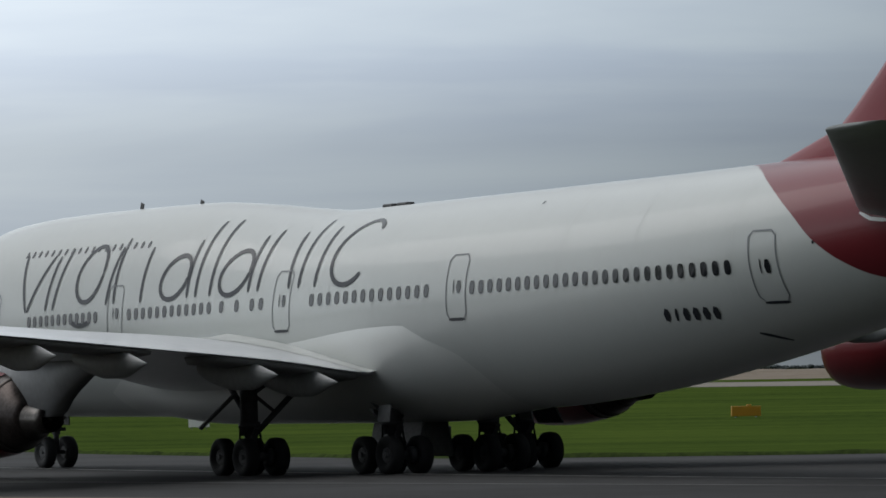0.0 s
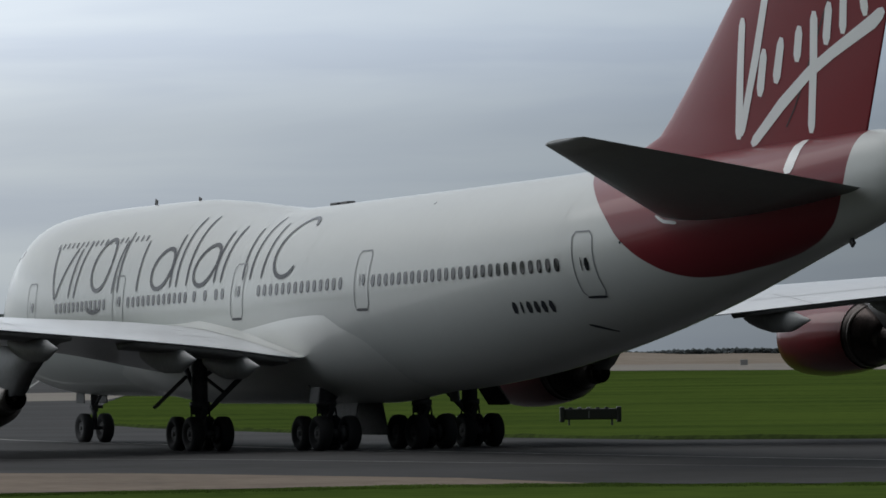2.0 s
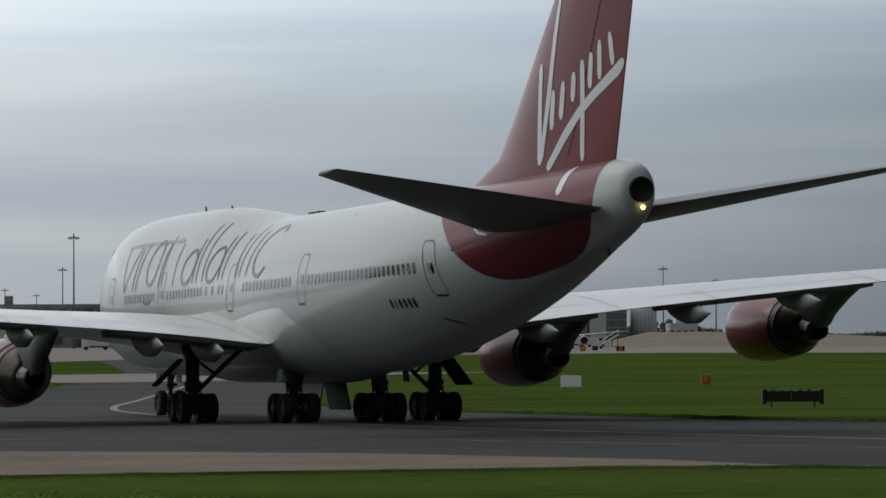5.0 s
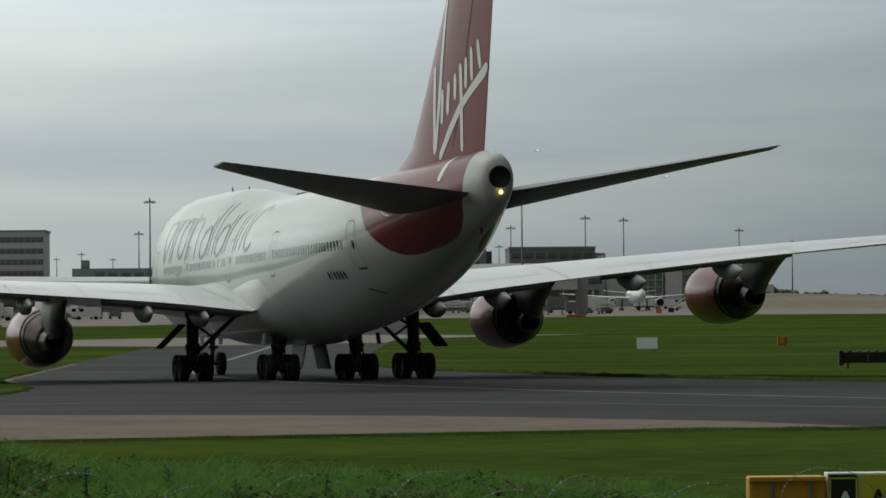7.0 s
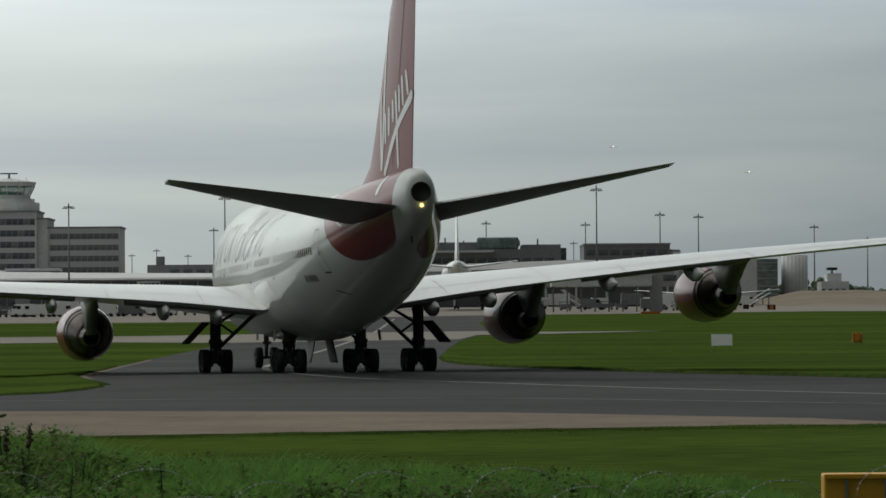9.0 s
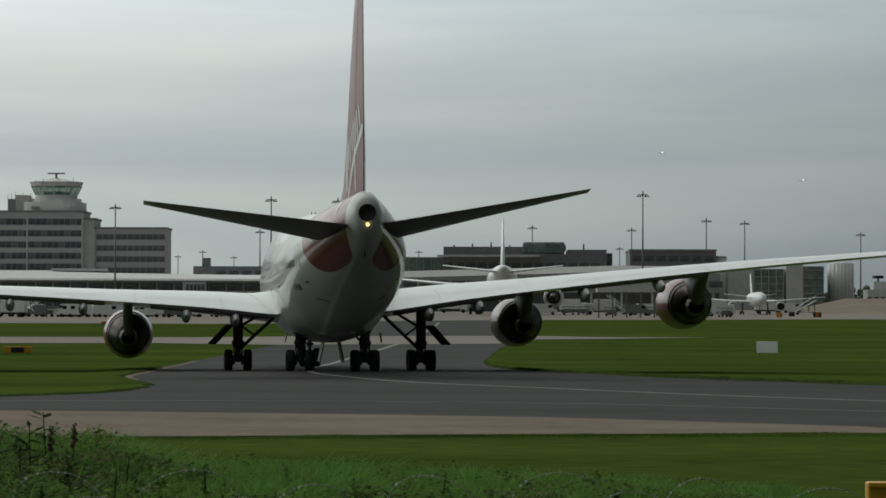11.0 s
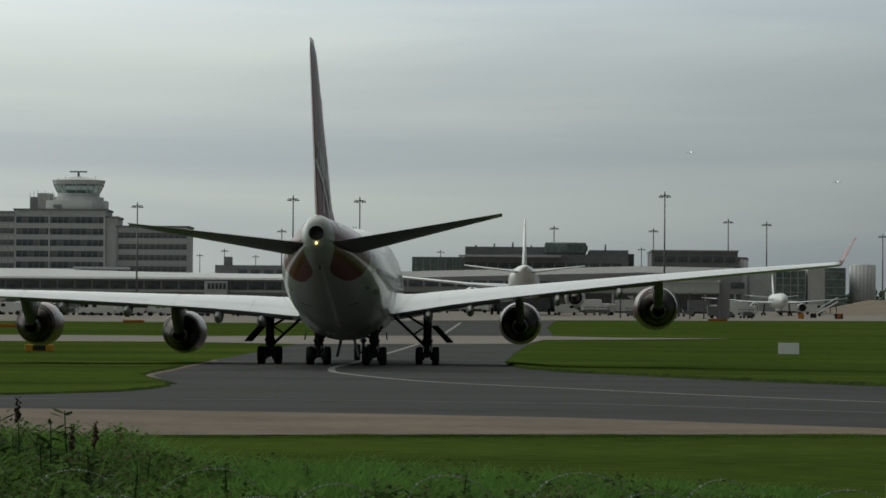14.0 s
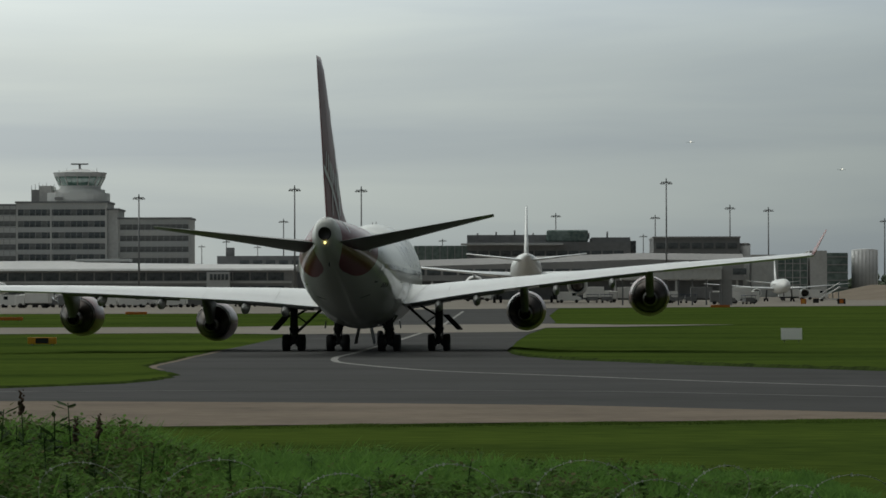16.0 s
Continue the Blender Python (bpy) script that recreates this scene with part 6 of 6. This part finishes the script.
while len(spots) < 80000:
    x, y = r1.uniform(-9, 4.2), r1.triangular(36, 53, 45)
    top = bank_top(x, y)
    if top > 0.05 and noise.noise((x * 0.7, y * 0.35, 14)) + 0.4 * noise.noise((x * 3, y * 2, 2)) > -0.1 - 0.7 * max(0.0, min(1.0, (x + 4.6) / 1.4)):
        spots.append((x, y, top * r1.uniform(0.6, 1.06), 0.55))
blades("tall_grass", spots, M_BLADE, "bright green meadow grass on the bank by the fence", "grass")
spots = []
for _ in range(30000):       # a ragged rim along the concrete
    x = r1.uniform(-14, 18)
    rim = float(np.interp(x, [-30, -9.2, 0, 7.8, 11.2, 20], [74.5, 76.5, 79.7, 81.8, 81.4, 78.5]))
    y = rim + 0.12 * noise.noise((x * 1.3, 0, 4)) - abs(r1.gauss(0, 0.7))
    spots.append((x, y, r1.uniform(0.02, 0.05) * (1.0 + 0.9 * noise.noise((x * 0.8, y * 0.3, 0))), 0.6))
blades("short_grass", spots, M_TURF, "short uneven grass beside the concrete shoulder", "grass")


def make_weed(x, y, h, seed, seedhead, leaf=None, count=34):
    r0 = random.Random(seed)
    t = empty("weed", pose(x, y, 0), label="dark leafy weed stalk with a brown seed head" if seedhead else ("dark leafy weed among the tall grass" if leaf is None else "low green leafy weed in the meadow bank"), category="plant")
    lean = r0.uniform(-0.1, 0.1)
    rod_part("stem", (0, 0, 0), (lean, 0, h), 0.012, M_WEED, t, rb=0.006, seg=6)
    vs, fs = [], []
    for k in range(count):
        z = h * r0.uniform(0.25, 0.98 if not seedhead else 0.75)
        a, l, w = r0.uniform(0, 6.28), r0.uniform(0.1, 0.26) * (1 if leaf is None else 0.55), r0.uniform(0.03, 0.07) * (0.8 if leaf is None else 0.45)
        o = Vector((lean * z / h, 0, z))
        d = Vector((math.cos(a), math.sin(a), r0.uniform(-0.4, 0.6)))
        s = Vector((-math.sin(a), math.cos(a), 0)) * w
        b = len(vs)
        vs += [o, o + d * l * 0.5 + s, o + d * l, o + d * l * 0.5 - s]
        fs.append((b, b + 1, b + 2, b + 3))
    mesh_ob("leaves", vs, fs, leaf or M_WEED, t, smooth=False)
    if seedhead:
        bm = bmesh.new()
        for k in range(26):
            q = k / 25
            bmesh.ops.create_icosphere(bm, subdivisions=1, radius=0.028 * (1.1 - 0.7 * q), matrix=Matrix.Translation((lean + r0.uniform(-0.025, 0.025), r0.uniform(-0.025, 0.025), h - 0.05 + 0.26 * q)))
        tagged(part("seed_head", bm, M_SEED, t), kind="stuff")


make_weed(-5.5, 42, 1.22, 1, True, None, 60)
make_weed(-4.78, 42, 0.95, 2, True)
make_weed(-4.95, 42.4, 0.9, 3, True)
for k in range(9):
    make_weed(-6.6 + 0.34 * k + 0.2 * math.sin(k * 2.3), 40.5 + 2.2 * math.sin(k * 1.7), bank_height(-6.6 + 0.34 * k) * (0.58 + 0.15 * math.sin(k * 3.1)), 10 + k, False)
for k in range(7):
    make_weed(-6.2 + 0.22 * k, 41.5 + 0.3 * math.sin(k * 2), 1.15 + 0.15 * math.sin(k * 1.3), 60 + k, False)


M_LEAF = leafy(material("green_weed_leaf", (0.12, 0.22, 0.06), 0.8, spec=0.05, vary=0.33, scale=3, dark=(0.05, 0.1, 0.035)), 0.4)
for k in range(34):
    x = -6.7 + 0.26 * k + 0.12 * math.sin(k * 4.1)
    make_weed(x, 39.2 + 2.6 * math.sin(k * 2.7), max(0.3, bank_height(x) * (0.72 + 0.15 * math.sin(k * 1.9))), 100 + k, False, M_LEAF, 95)


# ---- trees on the far skyline ----
def tree_line(name, line, y, mat, label, seed):
    """Hedgerow trees as many small uneven clumps: line holds (x, height)."""
    r0 = random.Random(seed)
    vs, fs = [], []
    base = bmesh.new()
    bmesh.ops.create_icosphere(base, subdivisions=1, radius=1)
    bv, bf = [v.co.copy() for v in base.verts], [[v.index for v in f.verts] for f in base.faces]
    base.free()
    for x, h in line:
        for _ in range(9):
            s = r0.uniform(0.5, 1.3)
            c = Vector((x + r0.uniform(-1.5, 1.5), y + r0.uniform(-5, 5), ground_z(min(y, 2000)) + r0.uniform(0.0, 0.85) * h))
            b = len(vs)
            vs += [c + Vector((p.x * s * r0.uniform(0.7, 1.3), p.y * s, p.z * s * r0.uniform(0.5, 1.0))) for p in bv]
            fs += [[i + b for i in f] for f in bf]
    return tagged(mesh_ob(name, vs, fs, mat, smooth=False), label=label, category="trees", kind="stuff")


far = [(x, float(np.interp(x, [120, 185, 200, 208, 214, 228, 236, 245, 262, 300, 330, 420], [0.5, 0.6, 1.4, 0.6, 1.2, 0.6, 1.4, 1.8, 2.2, 1.8, 1.2, 1.2]))) for x in np.arange(120, 420, 1.1)]
far += [(x, 3.0 + 2.5 * noise.noise((x * 0.03, 0, 7))) for x in np.arange(-420, -160, 1.6)]
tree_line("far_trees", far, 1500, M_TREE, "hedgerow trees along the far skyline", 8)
# green foliage, paled in its colour to stand for haze
M_BUSH = material("hazed_bush_foliage", (0.19, 0.235, 0.17), 0.8, spec=0.05, vary=0.33, scale=0.4, fine=2, dark=(0.11, 0.14, 0.1))
tree_line("apron_trees", [(x, float(np.interp(x, [99, 105, 114, 118, 124, 140], [4.5, 7.6, 7.2, 6.0, 4.0, 2.6])) + 1.5 * noise.noise((x * 0.3, 0, 3))) for x in np.arange(99, 140, 0.8)], 1100, M_BUSH, "haze-paled green bushy trees beyond the apron", 9)


# ---- bare earth bank at the far edge of the apron ----
M_EARTH = material("dry_bare_earth", (0.25, 0.215, 0.175), 0.95, spec=0.05, vary=0.33, scale=0.06, fine=0.7, dark=(0.17, 0.14, 0.105), stretch=(0.4, 1, 1))
bm = bmesh.new()
rows = []
for y, h in ((846, -0.1), (868, 0.5), (892, 1.6), (915, 2.9), (934, 3.5), (950, 2.8), (968, 0.8), (980, -0.3)):
    rows.append([bm.verts.new((x, y + 4 * noise.noise((x * 0.04, y * 0.1, 2)), ground_z(y) + h * min(1.0, max(0.0, (x - 74) / 16)) * (1 - 0.4 * min(1.0, max(0.0, (x - 105) / 50))) + 0.25 * noise.noise((x * 0.09, y * 0.05, 6)))) for x in np.arange(74, 420, 4.0)])
for a, b in zip(rows, rows[1:]):
    for k in range(len(a) - 1):
        bm.faces.new((a[k], a[k + 1], b[k + 1], b[k]))
tagged(part("earth_bank", bm, M_EARTH, smooth=True), label="low bank of dry bare earth beyond the apron", category="bank", kind="structure")


# ---- jets on approach, far off in the sky ----
def make_far_jet(label):
    t = empty("distant_airplane", label=label, category="airplane")
    rod_part("fuselage", (0, -4, 0), (0, 4, 0), 0.55, M_CONC_DARK, t, rb=0.4, seg=12)
    for s in (1, -1):
        bm = bmesh.new()
        add_box(bm, (s * 1.5, 0.6, -0.1), (2.6, 0.8, 0.1), pose(0, 0, 0, 0, -s * 6, 0), 0.03)
        part("wing", bm, M_CONC_DARK, t)
    box_part("fin", (0, 3.4, 0.9), (0.12, 1.2, 1.5), M_CONC_DARK, t, bevel=0.03)
    bm = bmesh.new()
    bmesh.ops.create_uvsphere(bm, u_segments=12, v_segments=8, radius=0.55, matrix=Matrix.Translation((0, -4.1, 0.1)))
    part("landing_light", bm, M_BEACON, t, "bright white landing light", smooth=True)
    return t


M_BEACON = material("lit_landing_lamp", (0.9, 0.9, 0.85), 0.3, emit=((1.0, 0.98, 0.92), 0.9))
far_jet_one = make_far_jet("distant airliner in the sky with its landing light on")
far_jet_two = make_far_jet("distant airliner on approach with landing light and dark wings")


motions()
